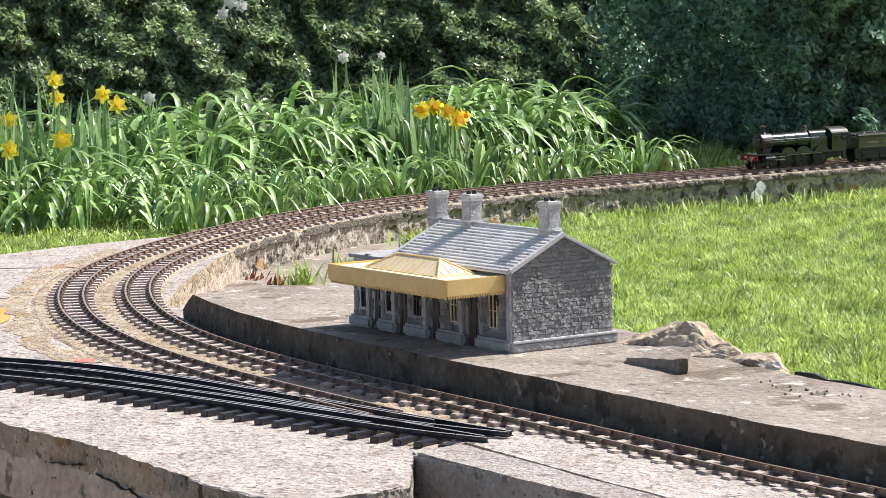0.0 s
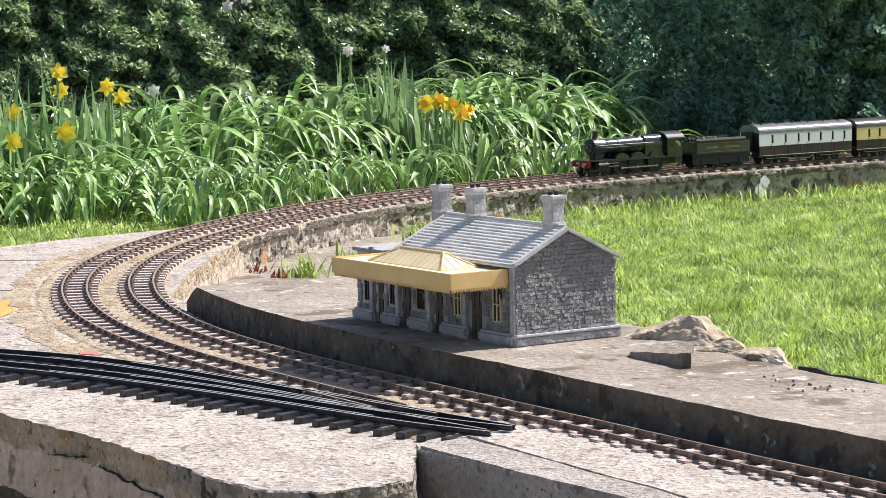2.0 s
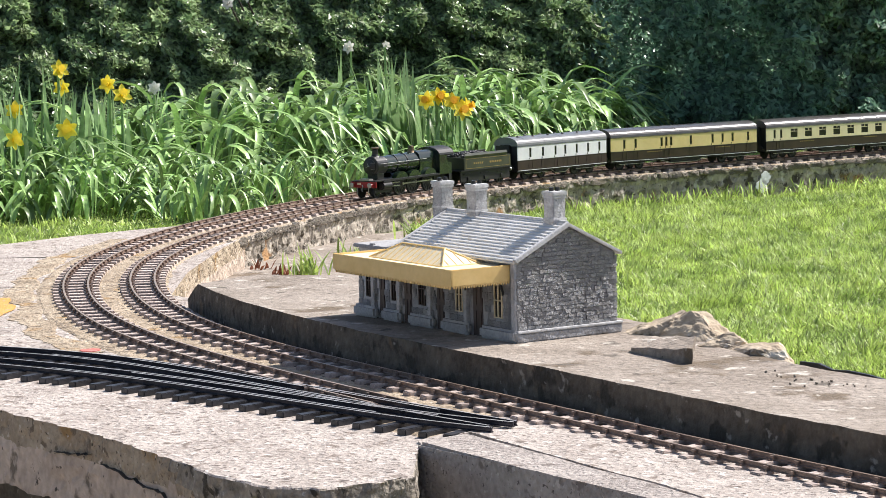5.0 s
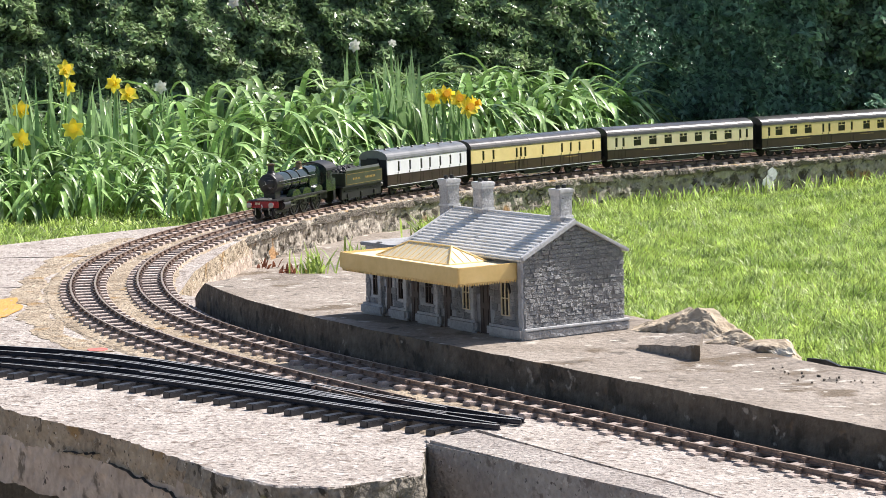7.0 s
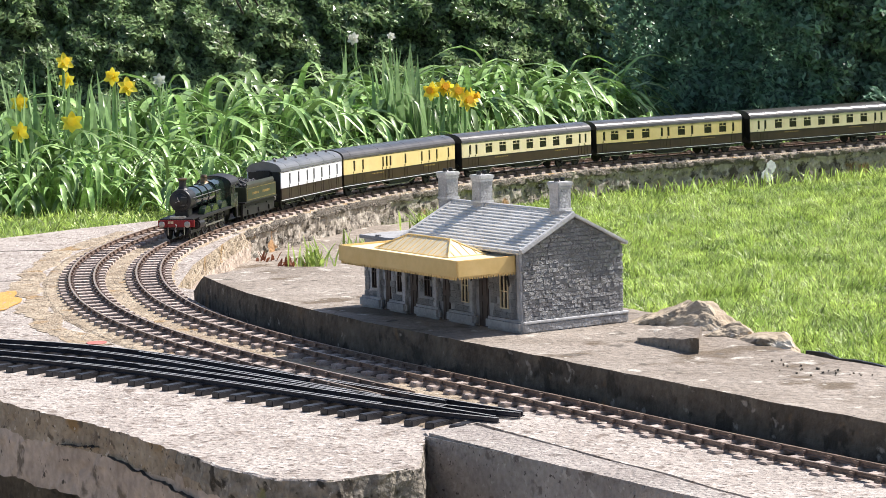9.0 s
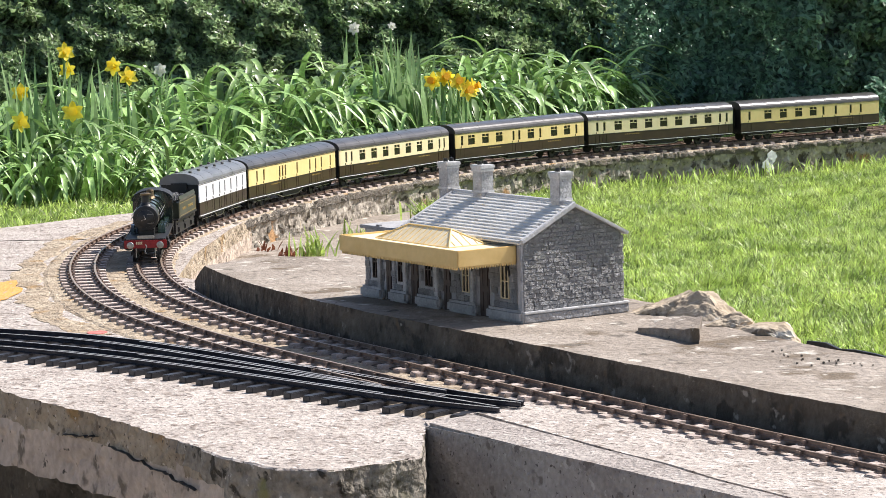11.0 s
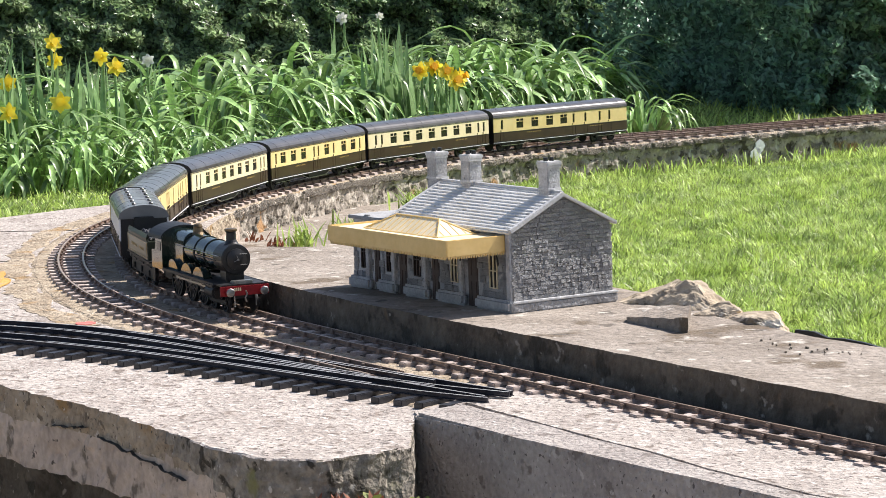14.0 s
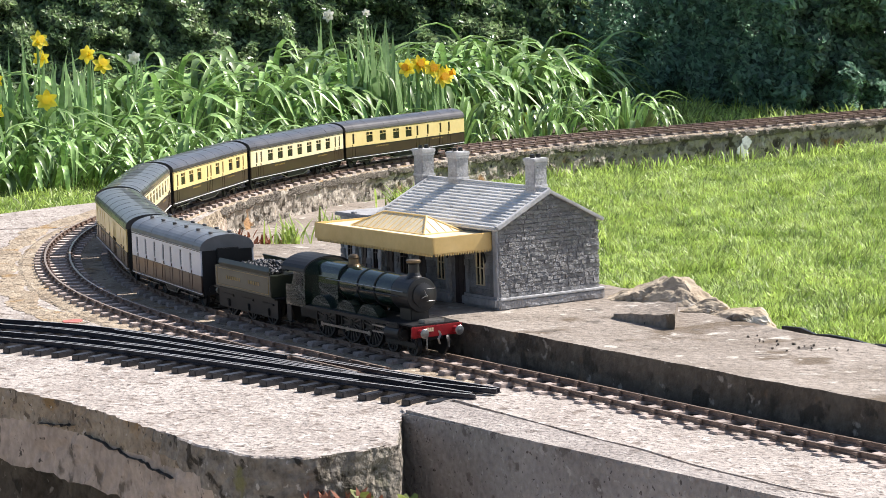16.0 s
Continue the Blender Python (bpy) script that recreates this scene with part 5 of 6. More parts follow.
k = 0
for x, y, h in ((-0.96, 4.98, 0.15), (-0.80, 5.02, 0.16), (-0.66, 5.14, 0.16), (-0.52, 5.32, 0.17), (-0.40, 5.50, 0.175), (-0.28, 5.66, 0.18), (-0.15, 5.84, 0.18), (-0.02, 5.98, 0.175),
                (0.11, 6.10, 0.18), (0.21, 6.20, 0.185), (0.27, 6.34, 0.18), (0.33, 6.44, 0.15), (-0.90, 5.35, 0.18), (-0.70, 5.48, 0.19), (-0.52, 5.70, 0.20), (-0.35, 5.90, 0.20),
                (-0.16, 6.14, 0.20), (0.03, 6.32, 0.20), (0.14, 6.46, 0.20), (0.24, 6.60, 0.19)):
    k += 1
    clump(x, y, 0.115, h, 112, 100 + k)
for x, y in ((-0.90, 4.76), (-0.80, 4.77), (-0.71, 4.80), (-0.63, 4.88), (-0.56, 5.02), (-0.48, 5.16)):
    k += 1
    clump(x, y, 0.070, 0.115, 66, 100 + k)
for s in (0.10, 0.32, 0.52, 0.72, 0.92, 1.12, 1.30):
    k += 1
    q = on_line(s, -0.245)[0]
    clump(q[0], q[1], 0.075, 0.105, 72, 100 + k)


def petal(bm, m, length, width, cup):
    n = 5
    rows = []
    for i in range(n + 1):
        t = i / n
        w = width * math.sin(math.pi * min(1, 0.12 + 0.88 * t)) ** 0.8 / 2 + 0.0003
        rows.append([bm.verts.new(m @ Vector((length * t, q * w, cup * length * t * t + abs(q) * w * 0.25))) for q in (-1, 0, 1)])
    for a, b in zip(rows, rows[1:]):
        for j in (0, 1):
            bm.faces.new((a[j], a[j + 1], b[j + 1], b[j]))


def daffodil(x, y, zf, size, facing, petals, trumpet, label, seed):
    """Stem from the bed, flower head of six petals and a trumpet, facing by degrees about z."""
    rng = random.Random(seed)
    d = tagged(new("daffodil"), label, "flower", "daffodils")
    d.location = (x, y, RISE_Z)
    h = zf - RISE_Z
    bm = bmesh.new()
    if zf > 0.3:      # a blossom on a twig of the hedge
        d.location = (x, y, zf)
        h = 0.0
        tube(bm, 0.002, 0.003, 0.3, pose(0, 0, 0, -100, 0, 0), 8)
    else:
        tube(bm, 0.0032, 0.0026, h, seg=8)
    part("stem", bm, DAFF_LEAF if zf < 0.3 else BARK, d)
    m0 = pose(0, 0, h, 0, 0, facing) @ pose(0.006, 0, 0, 0, 78 + rng.uniform(-12, 14), 0)
    for k in range(6):
        bm = bmesh.new()
        petal(bm, m0 @ pose(0, 0, 0.001 * (k % 2), 0, 0, k * 60 + rng.uniform(-5, 5)), size * rng.uniform(0.9, 1.05), size * 0.62, rng.uniform(-0.05, 0.25))
        part("petal", bm, petals, d, smooth=True)
    bm = bmesh.new()
    r = size * 0.3
    prof = [(r * 0.55, 0.0), (r * 0.75, size * 0.25), (r * 0.85, size * 0.55), (r * 1.25, size * 0.75)]
    turned(bm, prof, m0, 14)
    part("trumpet", bm, trumpet, d)
    n = 3 if zf < 0.3 else 0
    if not n:
        return d
    r2 = np.random.default_rng(seed)
    v, f = blades(r2, np.stack([r2.uniform(-0.03, 0.03, n), r2.uniform(-0.03, 0.03, n), np.zeros(n)], 1), r2.uniform(0, 6.28, n), r2.uniform(0.75, 1.1, n) * h,
                  r2.uniform(0.009, 0.014, n), r2.uniform(0.0, 0.15, n), r2.uniform(0.05, 0.5, n), 5)
    leaf = new("leaves", mesh_arrays("leaves", v, f, DAFF_LEAF, True))
    leaf.parent = d
    return d


Y_LABEL, W_LABEL = "yellow daffodil in flower among the leaves", "white narcissus in flower before the hedge"
for i, (x, y, z, s, a) in enumerate(((-0.700, 4.9, 0.130, 0.022, -80), (-0.74, 5.1, 0.235, 0.020, -60), (-0.735, 5.12, 0.200, 0.018, -100), (-0.62, 5.1, 0.185, 0.021, -70), (-0.645, 5.12, 0.205, 0.019, -110),
                                     (-0.81, 5.0, 0.165, 0.019, -80), (-0.79, 4.85, 0.118, 0.020, -60), (-0.035, 5.5, 0.142, 0.021, -110), (-0.018, 5.52, 0.150, 0.020, -60),
                                     (0.015, 5.5, 0.138, 0.021, -80), (0.030, 5.48, 0.122, 0.023, -60), (0.040, 5.50, 0.128, 0.021, -20), (0.004, 5.53, 0.146, 0.019, -140))):
    daffodil(x, y, z, s, a, YELLOW_PETAL, YELLOW_PETAL if i < 7 else ORANGE_PETAL, Y_LABEL, 40 + i)
daffodil(0.213, 5.72, 0.012, 0.020, -80, YELLOW_PETAL, ORANGE_PETAL, Y_LABEL, 70)
for i, (x, y, z, s, a) in enumerate(((-0.22, 6.3, 0.235, 0.017, -120), (-0.59, 5.4, 0.185, 0.015, -80), (-0.14, 6.35, 0.238, 0.012, -60), (-0.545, 7.0, 0.37, 0.022, -80), (-0.52, 7.02, 0.36, 0.022, -50), (-0.56, 7.0, 0.34, 0.02, -110))):
    daffodil(x, y, z, s, a, WHITE_PETAL, WHITE_PETAL, W_LABEL, 80 + i)


def upright(x, y, n, h, seed, r=0.05):
    rng = np.random.default_rng(seed)
    roots = np.stack([x + rng.normal(0, r / 2, n), y + rng.normal(0, r / 2, n), np.full(n, RISE_Z)], 1)
    v, f = blades(rng, roots, rng.uniform(0, 6.28, n), h * rng.uniform(0.65, 1.1, n), rng.uniform(0.009, 0.015, n), rng.uniform(0, 0.18, n), rng.uniform(0, 0.45, n), 5, 0.4)
    return tagged(new("daffodil_foliage", mesh_arrays("daffodil_foliage", v, f, DAFF_LEAF, True)), "upright blue-green daffodil leaves without flowers", "plant", "daffodil foliage")


upright(-0.10, 5.62, 48, 0.25, 21, 0.065)
upright(-0.02, 5.70, 14, 0.18, 22, 0.06)
upright(-0.82, 5.05, 30, 0.27, 23, 0.10)
upright(-0.70, 5.10, 14, 0.22, 24, 0.09)
upright(-0.58, 5.35, 8, 0.22, 25, 0.06)
upright(-0.18, 6.32, 8, 0.24, 26, 0.06)
upright(0.30, 5.98, 14, 0.10, 27, 0.06)


# hedge: a deep skin of small leaves; a bright shrub whose face leans back, and a darker upright one
def hedge(n, x0, x1, wide, depth, top, lean, mat, label, seed, setback):
    rng = np.random.default_rng(seed)
    x = np.where(rng.uniform(0, 1, n) < 0.85, rng.uniform(x0, x1, n), rng.uniform(*wide, n)) + rng.normal(0, 0.06, n)
    high = top + 0.05 * np.sin(x * 9) + 0.03 * np.sin(x * 23 + 1)
    z = RISE_Z + high * rng.uniform(0, 1, n) ** 1.15
    lump = (0.03 * np.sin(x * 6.1 + 2.0 * np.sin(z * 9)) + 0.032 * np.sin(x * 19.3 + 3 * np.sin(z * 13 + x * 5)) + 0.035 * np.sin(z * 31 + 4 * np.sin(x * 17))
            + 0.03 * np.sin(x * 47 + z * 39) * np.sin(z * 53 - x * 21))
    y = setback(x) + lump + rng.exponential(depth, n) + lean * np.clip(z, 0, 1)
    size = rng.uniform(0.007, 0.016, n)
    nrm = rng.normal(0, 1, (n, 3)) + np.array([0.7, -0.5, 0.9])
    nrm /= np.linalg.norm(nrm, axis=1)[:, None]
    t = np.cross(nrm, rng.normal(0, 1, (n, 3)))
    t /= np.linalg.norm(t, axis=1)[:, None]
    b = np.cross(nrm, t)
    c = np.stack([x, y, z], 1)
    w = size[:, None] * 0.52
    v = np.stack([c - t * size[:, None], c - b * w + nrm * w * 0.3, c + t * size[:, None], c + b * w + nrm * w * 0.3], 1).reshape(-1, 3)
    f = np.arange(n * 4).reshape(n, 4)
    return tagged(new("hedge", mesh_arrays("hedge", v, f, mat)), label, "hedge", kind="stuff")


hedge(190000, -1.75, 0.95, (-2.8, 1.0), 0.06, 0.50, 1.05, HEDGE, "dense green garden hedge with small sunlit leaves", 9, lambda x: 7.22)
hedge(110000, 0.52, 1.75, (0.5, 3.4), 0.07, 0.58, 0.12, HEDGE_DARK, "dark blue-green hedge in the shade", 10, lambda x: 7.15 - (7.15 - np.maximum(6.14, 5.99 + 0.76 * (x - 0.79))) * np.clip((x - 0.50) / 0.35, 0, 1))
bm = bmesh.new()
box(bm, -6, 1.0, 8.15, 8.5, LAWN_Z - 0.05, 0.45)
box(bm, 1.0, 7, 7.40, 8.3, LAWN_Z - 0.05, 0.55)
core = part("hedge_core", bm, EARTH)
tagged(core, "dark twiggy heart of the hedge", "hedge", kind="structure")
bm = bmesh.new()
prism(bm, [(-1.9, 4.75), (-0.85, 4.80), (-0.60, 4.95), (-0.47, 5.12), (-0.42, 5.05), (-0.05, 5.45), (0.3, 5.8), (0.55, 5.95), (0.6, 7.0), (0.5, 8.0), (-2.5, 8.0)], RISE_Z - 0.03, RISE_Z + 0.004)
bed = part("flower_bed", bm, EARTH)
tagged(bed, "bare dark soil of the flower bed", "flower bed", kind="structure")

# ---- stones of the ring wall, above the lawn ----
def stone_mesh(rng, mat, bevel=0.12):
    bm = bmesh.new()
    box(bm, -0.5, 0.5, -0.5, 0.5, -0.5, 0.5)
    bmesh.ops.bevel(bm, geom=bm.edges[:], offset=bevel, segments=1, affect="EDGES")
    for v in bm.verts:
        v.co += Vector((rng.uniform(-0.09, 0.09), rng.uniform(-0.09, 0.09), rng.uniform(-0.09, 0.09)))
    me = bpy.data.meshes.new("stone")
    bm.to_mesh(me)
    bm.free()
    me.materials.append(mat)
    return me


rng = random.Random(31)
WALL_STONES = [stone_mesh(rng, STONE) for _ in range(6)]
for k in range(200):
    s = -0.75 + 2.6 * (k + rng.random()) / 200
    z = rng.uniform(-0.080, -0.024)
    p, d, n = on_line(s, 0.0286 + rng.uniform(-0.001, 0.002))
    repeat("stone", rng.choice(WALL_STONES), pose(p[0], p[1], z, rng.uniform(-14, 14), rng.uniform(-18, 18), math.degrees(math.atan2(d[1], d[0])) + rng.uniform(-10, 10))
           @ Matrix.Diagonal((rng.uniform(0.007, 0.024), 0.010, rng.uniform(0.006, 0.013), 1)), ring)

# rough lip of mortar under the coping
lip = [stone_mesh(rng, MORTAR, 0.2) for _ in range(5)]
s = -0.75
while s < 1.80:
    w = rng.uniform(0.008, 0.034)
    p, d, n = on_line(s + w / 2, 0.0350)
    repeat("mortar_lump", rng.choice(lip), pose(p[0], p[1], BED_Z - 0.0075 + rng.uniform(-0.002, 0.001), rng.uniform(-12, 12), rng.uniform(-8, 8), math.degrees(math.atan2(d[1], d[0])))
           @ Matrix.Diagonal((w * rng.uniform(0.9, 1.3), 0.008 + rng.uniform(0, 0.004), rng.uniform(0.009, 0.014), 1)), ring)
    s += w


# ---- rocks behind the platform ----
def rock(x, y, z, sx, sy, sz, turn, seed, label):
    """A broken, flat-faced stone: a ball cut by random planes and roughened."""
    bm = bmesh.new()
    bmesh.ops.create_icosphere(bm, subdivisions=5, radius=1)
    off = Vector((seed * 3.1, seed * 1.7, 0))
    rng = random.Random(seed)
    cuts = [(Vector((rng.gauss(0, 1), rng.gauss(0, 1), rng.gauss(0.25, 0.8))).normalized(), rng.uniform(0.48, 0.82)) for _ in range(13)]
    for v in bm.verts:
        for n, d in cuts:
            over = v.co.dot(n) - d
            if over > 0:
                v.co -= n * over * 0.93
        k = noise.noise(v.co * 2.2 + off) * 0.14 + noise.noise(v.co * 5 + off) * 0.09 + noise.noise(v.co * 13 + off) * 0.05
        v.co *= 1.15 + k
        v.co.z = max(v.co.z, -0.8)
    bm.transform(Matrix.Diagonal((sx, sy, sz, 1)))
    r = part("rock", bm, ROCK)
    r.matrix_basis = pose(x, y, z, 0, 0, turn)
    return tagged(r, label, "rock", "rocks by the platform")


rock(0.212, 2.712, 0.016, 0.052, 0.040, 0.034, -50, 4, "large tan rock standing behind the platform")
rock(0.250, 2.655, 0.022, 0.056, 0.034, 0.027, -58, 12, "low tan rock leaning against the larger one")
rock(0.300, 2.550, 0.022, 0.064, 0.032, 0.018, -62, 6, "flat pale rock at the edge of the lawn")
rock(0.272, 2.600, 0.024, 0.030, 0.024, 0.016, -20, 7, "small pale stone between the rocks")

# black edging that sticks out between the platform and the lawn
bm = bmesh.new()
sweep(bm, [(0.330 + 0.012 * k + 0.002 * math.sin(k * 1.7), 2.478 - 0.0235 * k, 0.0235 + 0.0015 * math.sin(k * 2.3), 0.89, 0.46) for k in range(8)], [(-0.0015, -0.012), (-0.0015, 0.004), (0.0015, 0.004), (0.0015, -0.012)])
tagged(part("lawn_edging", bm, SLEEPER_BLACK), "frayed black plastic edging beside the lawn", "edging")

# broken raised piece of the platform beside the building
bm = bmesh.new()
prism(bm, [(0.176, 2.562), (0.227, 2.478), (0.238, 2.560), (0.200, 2.645)], PLAT_Z - 0.002, PLAT_Z + 0.001)
for v in bm.verts:
    if v.co.z > PLAT_Z:
        v.co.z += 0.0135 * min(1, max(0, (v.co.x - 0.176) / 0.05)) if v.co.y < 2.6 and v.co.x > 0.2 else 0.004
cut_up(bm, 0.012)
wobble(bm, 0.002, 70)
tagged(part("concrete_slab", bm, CONCRETE_OLD), "broken wedge of grey concrete lying on the platform", "concrete slab")

# bare worn concrete between the platform's ramp and the wall
bm = prism(bmesh.new(), [(-0.36, 3.60), (-0.16, 3.25), (0.08, 2.95), (0.07, 3.4), (0.04, 4.0), (0.03, 4.9), (-0.16, 4.72), (-0.29, 4.43), (-0.345, 4.12)], LAWN_Z - 0.03, LAWN_Z + 0.012)
cut_up(bm, 0.04)
wobble(bm, 0.004, 30)
tagged(part("apron", bm, CONCRETE_OLD), "bare worn concrete at the foot of the wall", "concrete", kind="structure")

# crumbs on the platform
rng = random.Random(77)
CRUMBS = [stone_mesh(rng, MORTAR, 0.2) for _ in range(4)]
for k in range(24):
    t = rng.random()
    x, y = 0.285 + 0.085 * t + rng.gauss(0, 0.008), 2.395 - 0.10 * t + rng.gauss(0, 0.012)
    ob = repeat("pebble", rng.choice(CRUMBS), pose(x, y, PLAT_Z + 0.0008, 0, 0, rng.uniform(0, 180)) @ Matrix.Scale(rng.uniform(0.0009, 0.0022), 4))
    tagged(ob, "small dark pebble lying on the platform", "pebble", "pebbles on the platform")


# ---- marks: white patch on the wall, orange and red paint on the slab ----
def blot(name, label, m, r, seed, mat, thick):
    """A thin uneven splash in local xy."""
    bm = bmesh.new()
    outline = []
    for k in range(28):
        a = 2 * math.pi * k / 28
        q = r * (1 + 0.45 * noise.noise(Vector((math.cos(a) * 1.4 + seed, math.sin(a) * 1.4, seed))) + 0.2 * noise.noise(Vector((math.cos(a) * 4 + seed, math.sin(a) * 4, 0))))
        outline.append((q * math.cos(a), q * math.sin(a)))
    prism(bm, outline, 0, thick)
    ob = part(name, bm, mat)
    ob.matrix_basis = m
    return tagged(ob, label, "mark", kind="structure")


p, d, n = on_line(0.005, 0.0400)
wall_turn = math.degrees(math.atan2(d[1], d[0]))
for dx, dz, r, sd in ((0.006, 0.010, 0.0125, 1), (-0.004, -0.008, 0.0145, 2)):
    q = p + d * -dx
    blot("white_patch", "splash of white paint on the stone wall", pose(q[0], q[1], -0.045 + dz, 0, 0, wall_turn) @ pose(0, 0, 0, -90, 0, 0), r, sd, WHITE_PATCH, 0.0018)
blot("orange_patch", "faded orange paint on the concrete slab", pose(-0.580, 3.33, BED_Z - 0.0006, 0, 0, 5) @ Matrix.Diagonal((0.45, 1.6, 1, 1)), 0.060, 5, ORANGE_PATCH, 0.0006)
blot("red_mark", "small red paint mark on the concrete slab", pose(-0.401, 2.93, BED_Z - 0.0004), 0.012, 7, RED_PATCH, 0.0006)

# expansion joints and cracks of the slab: dark grooves
CRACK = material("crack_dirt", (0.03, 0.025, 0.02), (0.07, 0.06, 0.05), 60, 0.95)


def crack(pts, width, z, seed, normal=(0, 0, 1), stray=0.0):
    rng = random.Random(seed)
    bm = bmesh.new()
    nn = Vector(normal)
    fine = []
    for a, b in zip(pts, pts[1:]):
        a, b = Vector(a), Vector(b)
        for k in range(8):
            fine.append(a.lerp(b, k / 8) + Vector((rng.uniform(-1, 1), rng.uniform(-1, 1), rng.uniform(-1, 1) * (1 - abs(nn.z)))) * width * 0.8 + Vector((0, 0, rng.gauss(0, 1) * stray)))
    fine.append(Vector(pts[-1]))
    prev = None
    for k, q in enumerate(fine):
        t = (fine[min(k + 1, len(fine) - 1)] - fine[max(k - 1, 0)]).normalized()
        s = t.cross(nn).normalized() * width * rng.uniform(0.2, 0.9) * (1 if 0 < k < len(fine) - 1 else 0.1)
        cur = [bm.verts.new(q + s + nn * 0.0012), bm.verts.new(q - s + nn * 0.0012), bm.verts.new(q - s - nn * 0.003), bm.verts.new(q + s - nn * 0.003)]
        if prev:
            for j in range(4):
                bm.faces.new((prev[j], prev[(j + 1) % 4], cur[(j + 1) % 4], cur[j]))
        prev = cur
    bmesh.ops.recalc_face_normals(bm, faces=bm.faces[:])
    ob = part("crack", bm, CRACK, slab)
    return ob


sz = BED_Z - 0.0022
crack([(-0.80, 3.985, sz), (-0.667, 3.975, sz), (-0.545, 3.962, sz)], 0.0022, sz, 1)
crack([(-0.80, 3.58, sz), (-0.601, 3.574, sz), (-0.565, 3.57, sz)], 0.0018, sz, 2)
fn = (-0.78, -0.62, 0)
crack([(-0.372, 2.442, -0.036), (-0.345, 2.408, -0.034), (-0.330, 2.386, -0.030)], 0.0005, 0, 3, fn, 0.0006)
crack([(-0.318, 2.368, -0.036), (-0.285, 2.313, -0.040), (-0.255, 2.263, -0.043), (-0.225, 2.208, -0.047)], 0.0006, 0, 4, fn, 0.0010)

# marker post behind the outer track
bm = bmesh.new()
turned(bm, [(0.0022, 0), (0.0022, 0.014), (0.0014, 0.018), (0.0003, 0.020)], seg=8)
post = part("marker_post", bm, WHITE_PETAL)
pp = on_line(-0.27, -0.142)[0]
post.location = (pp[0], pp[1], BED_Z - 0.001)
tagged(post, "tiny white marker post beside the outer track", "post")


# ---- weeds ----
def weed(name, x, y, z, n, h, width, seed, mat, label, spread=0.03):
    rng = np.random.default_rng(seed)
    roots = np.stack([rng.normal(0, spread / 2, n), rng.normal(0, spread / 2, n), np.zeros(n)], 1)
    v, f = blades(rng, roots, rng.uniform(0, 6.28, n), h * rng.uniform(0.5, 1.1, n), width * rng.uniform(0.7, 1.2, n), rng.uniform(0.05, 0.6, n), rng.uniform(0.2, 1.4, n), 4, 0.5)
    ob = new(name, mesh_arrays(name, v, f, mat, True))
    ob.location = (x, y, z)
    return tagged(ob, label, "weed", "weeds", "stuff")


weed("weed", -0.215, 4.05, LAWN_Z + 0.009, 60, 0.055, 0.004, 1, GRASS, "tuft of long grass at the foot of the wall")
weed("weed", -0.150, 4.20, LAWN_Z + 0.009, 40, 0.050, 0.004, 2, GRASS, "tuft of long grass at the foot of the wall")
weed("weed", -0.05, 4.60, LAWN_Z + 0.009, 40, 0.060, 0.004, 3, GRASS, "tuft of long grass at the foot of the wall")
for k, s in enumerate((0.02, 0.12, 0.2, 0.27, 0.35, 0.42, 0.5, 0.56, -0.08, -0.2, -0.3)):
    q = on_line(s, 0.052 + 0.01 * (k % 3))[0]
    weed("weed", q[0], q[1], LAWN_Z, 45, 0.036, 0.0030, 10 + k, GRASS, "tuft of long grass at the foot of the wall", 0.06)
RUST = material("dead_leaf", (0.18, 0.06, 0.035), (0.32, 0.13, 0.07), 40, 0.8, through_light=0.2)
weed("weed", -0.255, 4.10, LAWN_Z + 0.009, 24, 0.026, 0.005, 4, RUST, "small reddish weed against the wall", 0.02)
weed("weed", -0.300, 4.215, LAWN_Z + 0.009, 10, 0.022, 0.005, 5, RUST, "small reddish weed against the wall", 0.02)
SPURGE = material("low_weed", (0.16, 0.22, 0.05), (0.34, 0.38, 0.12), 30, 0.6, island_random=0.3, through_light=0.3)


def low_weed(x, y, z, n, r, seed, label):
    """A small bushy weed: stems with oval leaves."""
    rng = np.random.default_rng(seed)
    a = rng.uniform(0, 6.28, n)
    d = r * np.sqrt(rng.uniform(0, 1, n))
    roots = np.stack([d * np.cos(a), d * np.sin(a), rng.uniform(0, r * 1.2, n) * (1 - d / r * 0.6)], 1)
    v, f = blades(rng, roots, a + rng.normal(0, 0.6, n), rng.uniform(0.008, 0.014, n), rng.uniform(0.006, 0.009, n), rng.uniform(0.5, 1.3, n), rng.uniform(0, 0.6, n), 3, 0.5)
    m = 40
    b = rng.uniform(0, 6.28, m)
    v2, f2 = blades(rng, np.zeros((m, 3)) + [0, 0, -0.03], b, rng.uniform(0.6, 1.3, m) * r + 0.03, np.full(m, 0.0016), rng.uniform(0, 0.5, m), rng.uniform(0, 0.5, m), 3)
    ob = new("weed", mesh_arrays("weed", np.concatenate([v, v2]), np.concatenate([f, f2 + len(v)]), SPURGE, True))
    ob.location = (x, y, z)
    return tagged(ob, label, "weed", "weeds", "stuff")


low_weed(-0.062, 2.088, -0.074, 200, 0.028, 6, "bushy yellow-green weed below the slab's corner")
low_weed(-0.022, 2.098, -0.074, 140, 0.022, 7, "bushy yellow-green weed below the slab's corner")
weed("weed", -0.085, 2.082, -0.058, 60, 0.024, 0.006, 9, RUST, "small reddish dried weed below the slab's corner", 0.03)
low_weed(0.205, 1.895, -0.052, 50, 0.012, 8, "small yellow-green weed at the wall's foot")


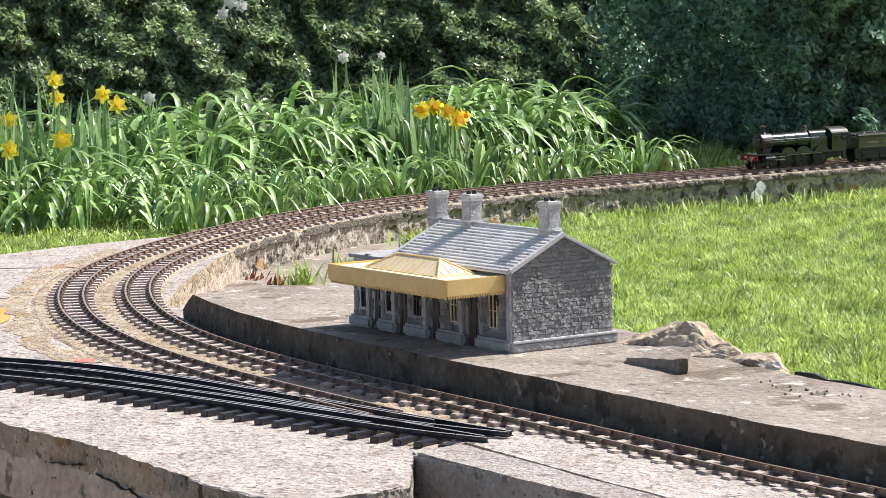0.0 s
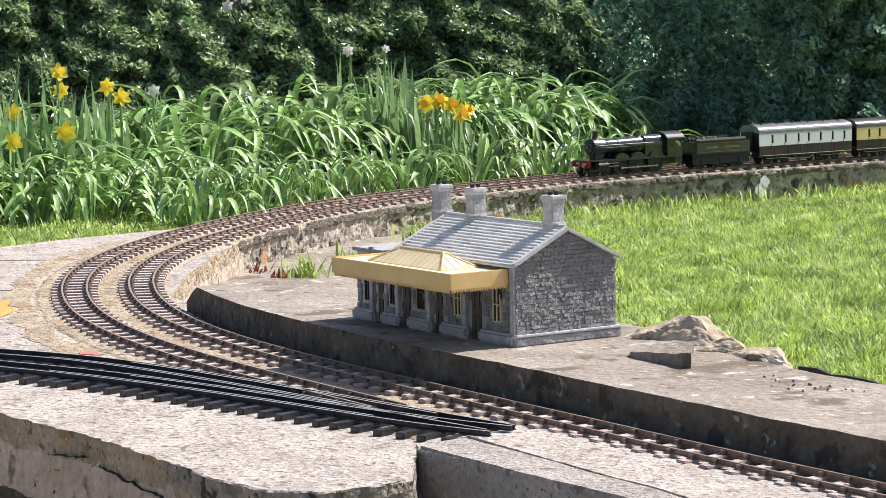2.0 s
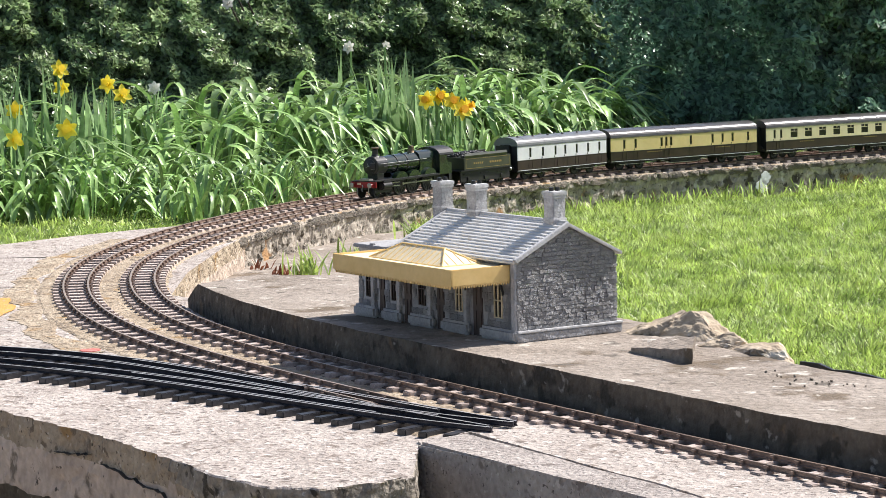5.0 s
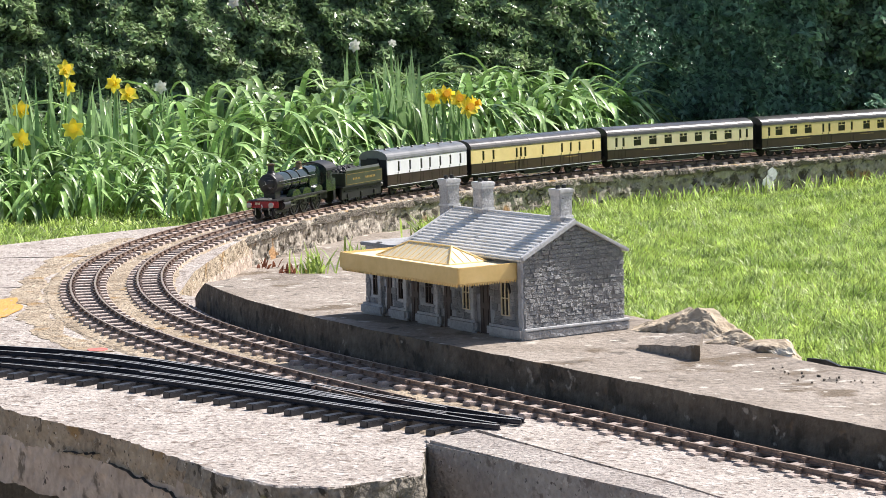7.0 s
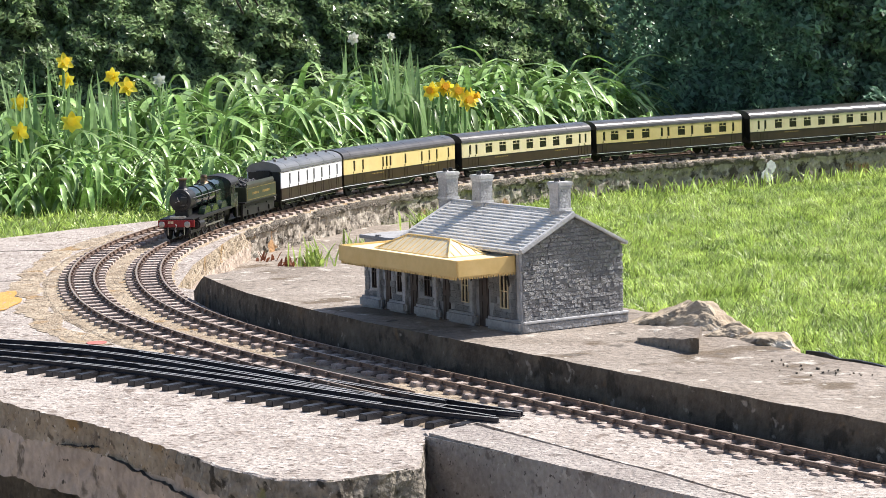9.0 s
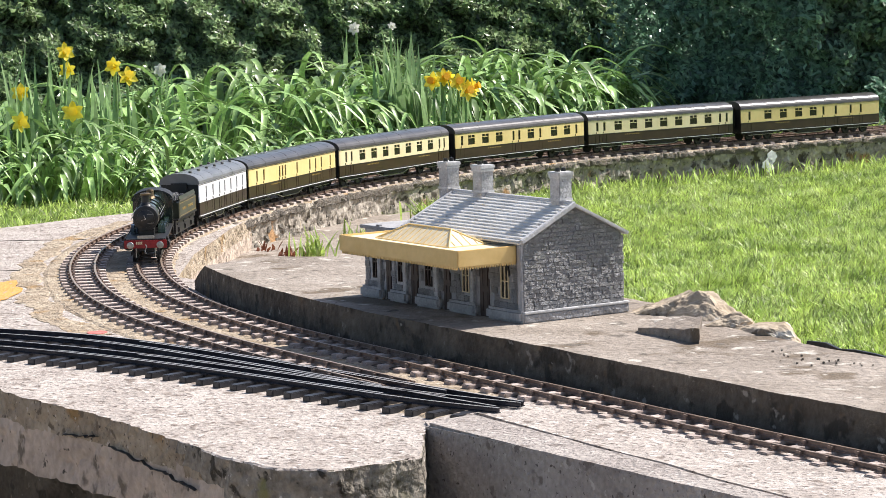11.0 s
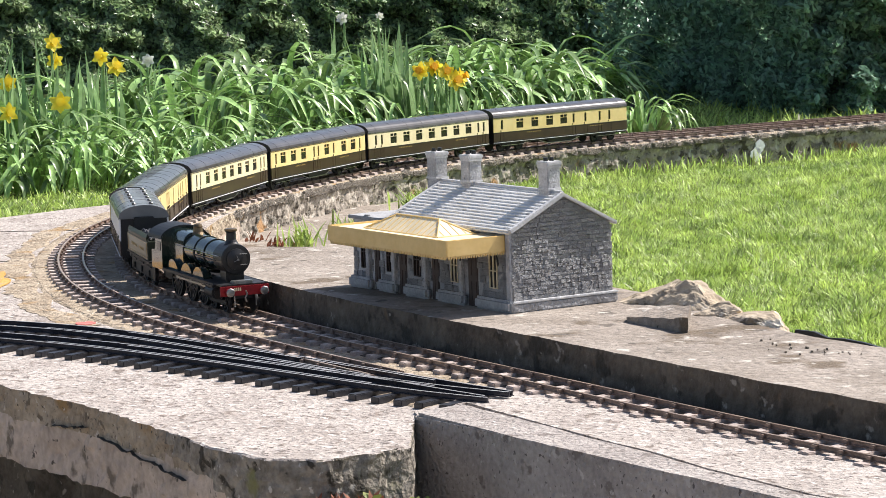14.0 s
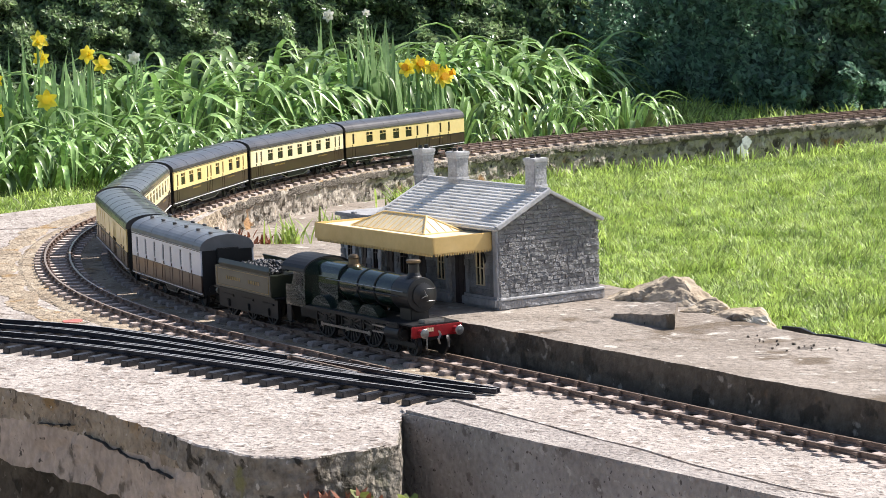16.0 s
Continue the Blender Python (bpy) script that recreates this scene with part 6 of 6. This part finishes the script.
# ---- motion: the train runs along the inner track ----
FRONT = [(-2.0, -0.446), (0, 0.0067), (1.5, 0.3492), (3.5, 0.8028), (7, 1.5700), (9, 2.0045), (12.5, 2.7600), (14.5, 3.1999), (16, 3.5277), (18, 3.965)]


def front_at(t):
    """Smooth arc length of the engine's buffers at t seconds."""
    k = 1
    while k < len(FRONT) - 3 and t > FRONT[k + 1][0]:
        k += 1
    (ta, a), (tb, b), (tc, c), (td, d) = FRONT[k - 1:k + 3]
    u = (t - tb) / (tc - tb)
    m0, m1 = (c - a) / (tc - ta) * (tc - tb), (d - b) / (td - tb) * (tc - tb)
    return (2 * u ** 3 - 3 * u ** 2 + 1) * b + (u ** 3 - 2 * u ** 2 + u) * m0 + (-2 * u ** 3 + 3 * u ** 2) * c + (u ** 3 - u ** 2) * m1


def on_rails(s_front, s_back):
    a, b = on_line(s_front)[0], on_line(s_back)[0]
    d = a - b
    return pose((a[0] + b[0]) / 2, (a[1] + b[1]) / 2, 0, 0, 0, math.degrees(math.atan2(d[1], d[0])))


def motions():
    times = [k * 0.25 for k in range(65)]
    walk(ENGINE, [(t, on_rails(front_at(t) - 0.008 - 0.093, front_at(t) - 0.008 - 0.163)) for t in times])
    walk(TENDER, [(t, on_rails(front_at(t) - 0.295, front_at(t) - 0.433)) for t in times])
    for c, o0, o1 in COACHES:
        walk(c, [(t, on_rails(front_at(t) - o0 - 0.062, front_at(t) - o1 + 0.062)) for t in times])
    ticks = [k / 15 for k in range(241)]
    for ob, r, x, sgn, half in ROLLING:
        rows = []
        for t in ticks:
            a = math.degrees((front_at(t) - front_at(0)) / r) * sgn
            rows.append((t, pose(x, sgn * half, r, 0, 0, 0 if sgn > 0 else 180) @ pose(0, 0, 0, 0, a, 0)))
        walk(ob, rows)
    for ob, sgn in RODS:
        rows = []
        for t in ticks:
            a = (front_at(t) - front_at(0)) / 0.0205 + (math.pi / 2 if sgn < 0 else 0)
            rows.append((t, pose(0.0075 * math.sin(a), sgn * 0.0195, 0.0205 + 0.0075 * math.cos(a))))
        walk(ob, rows)


motions()
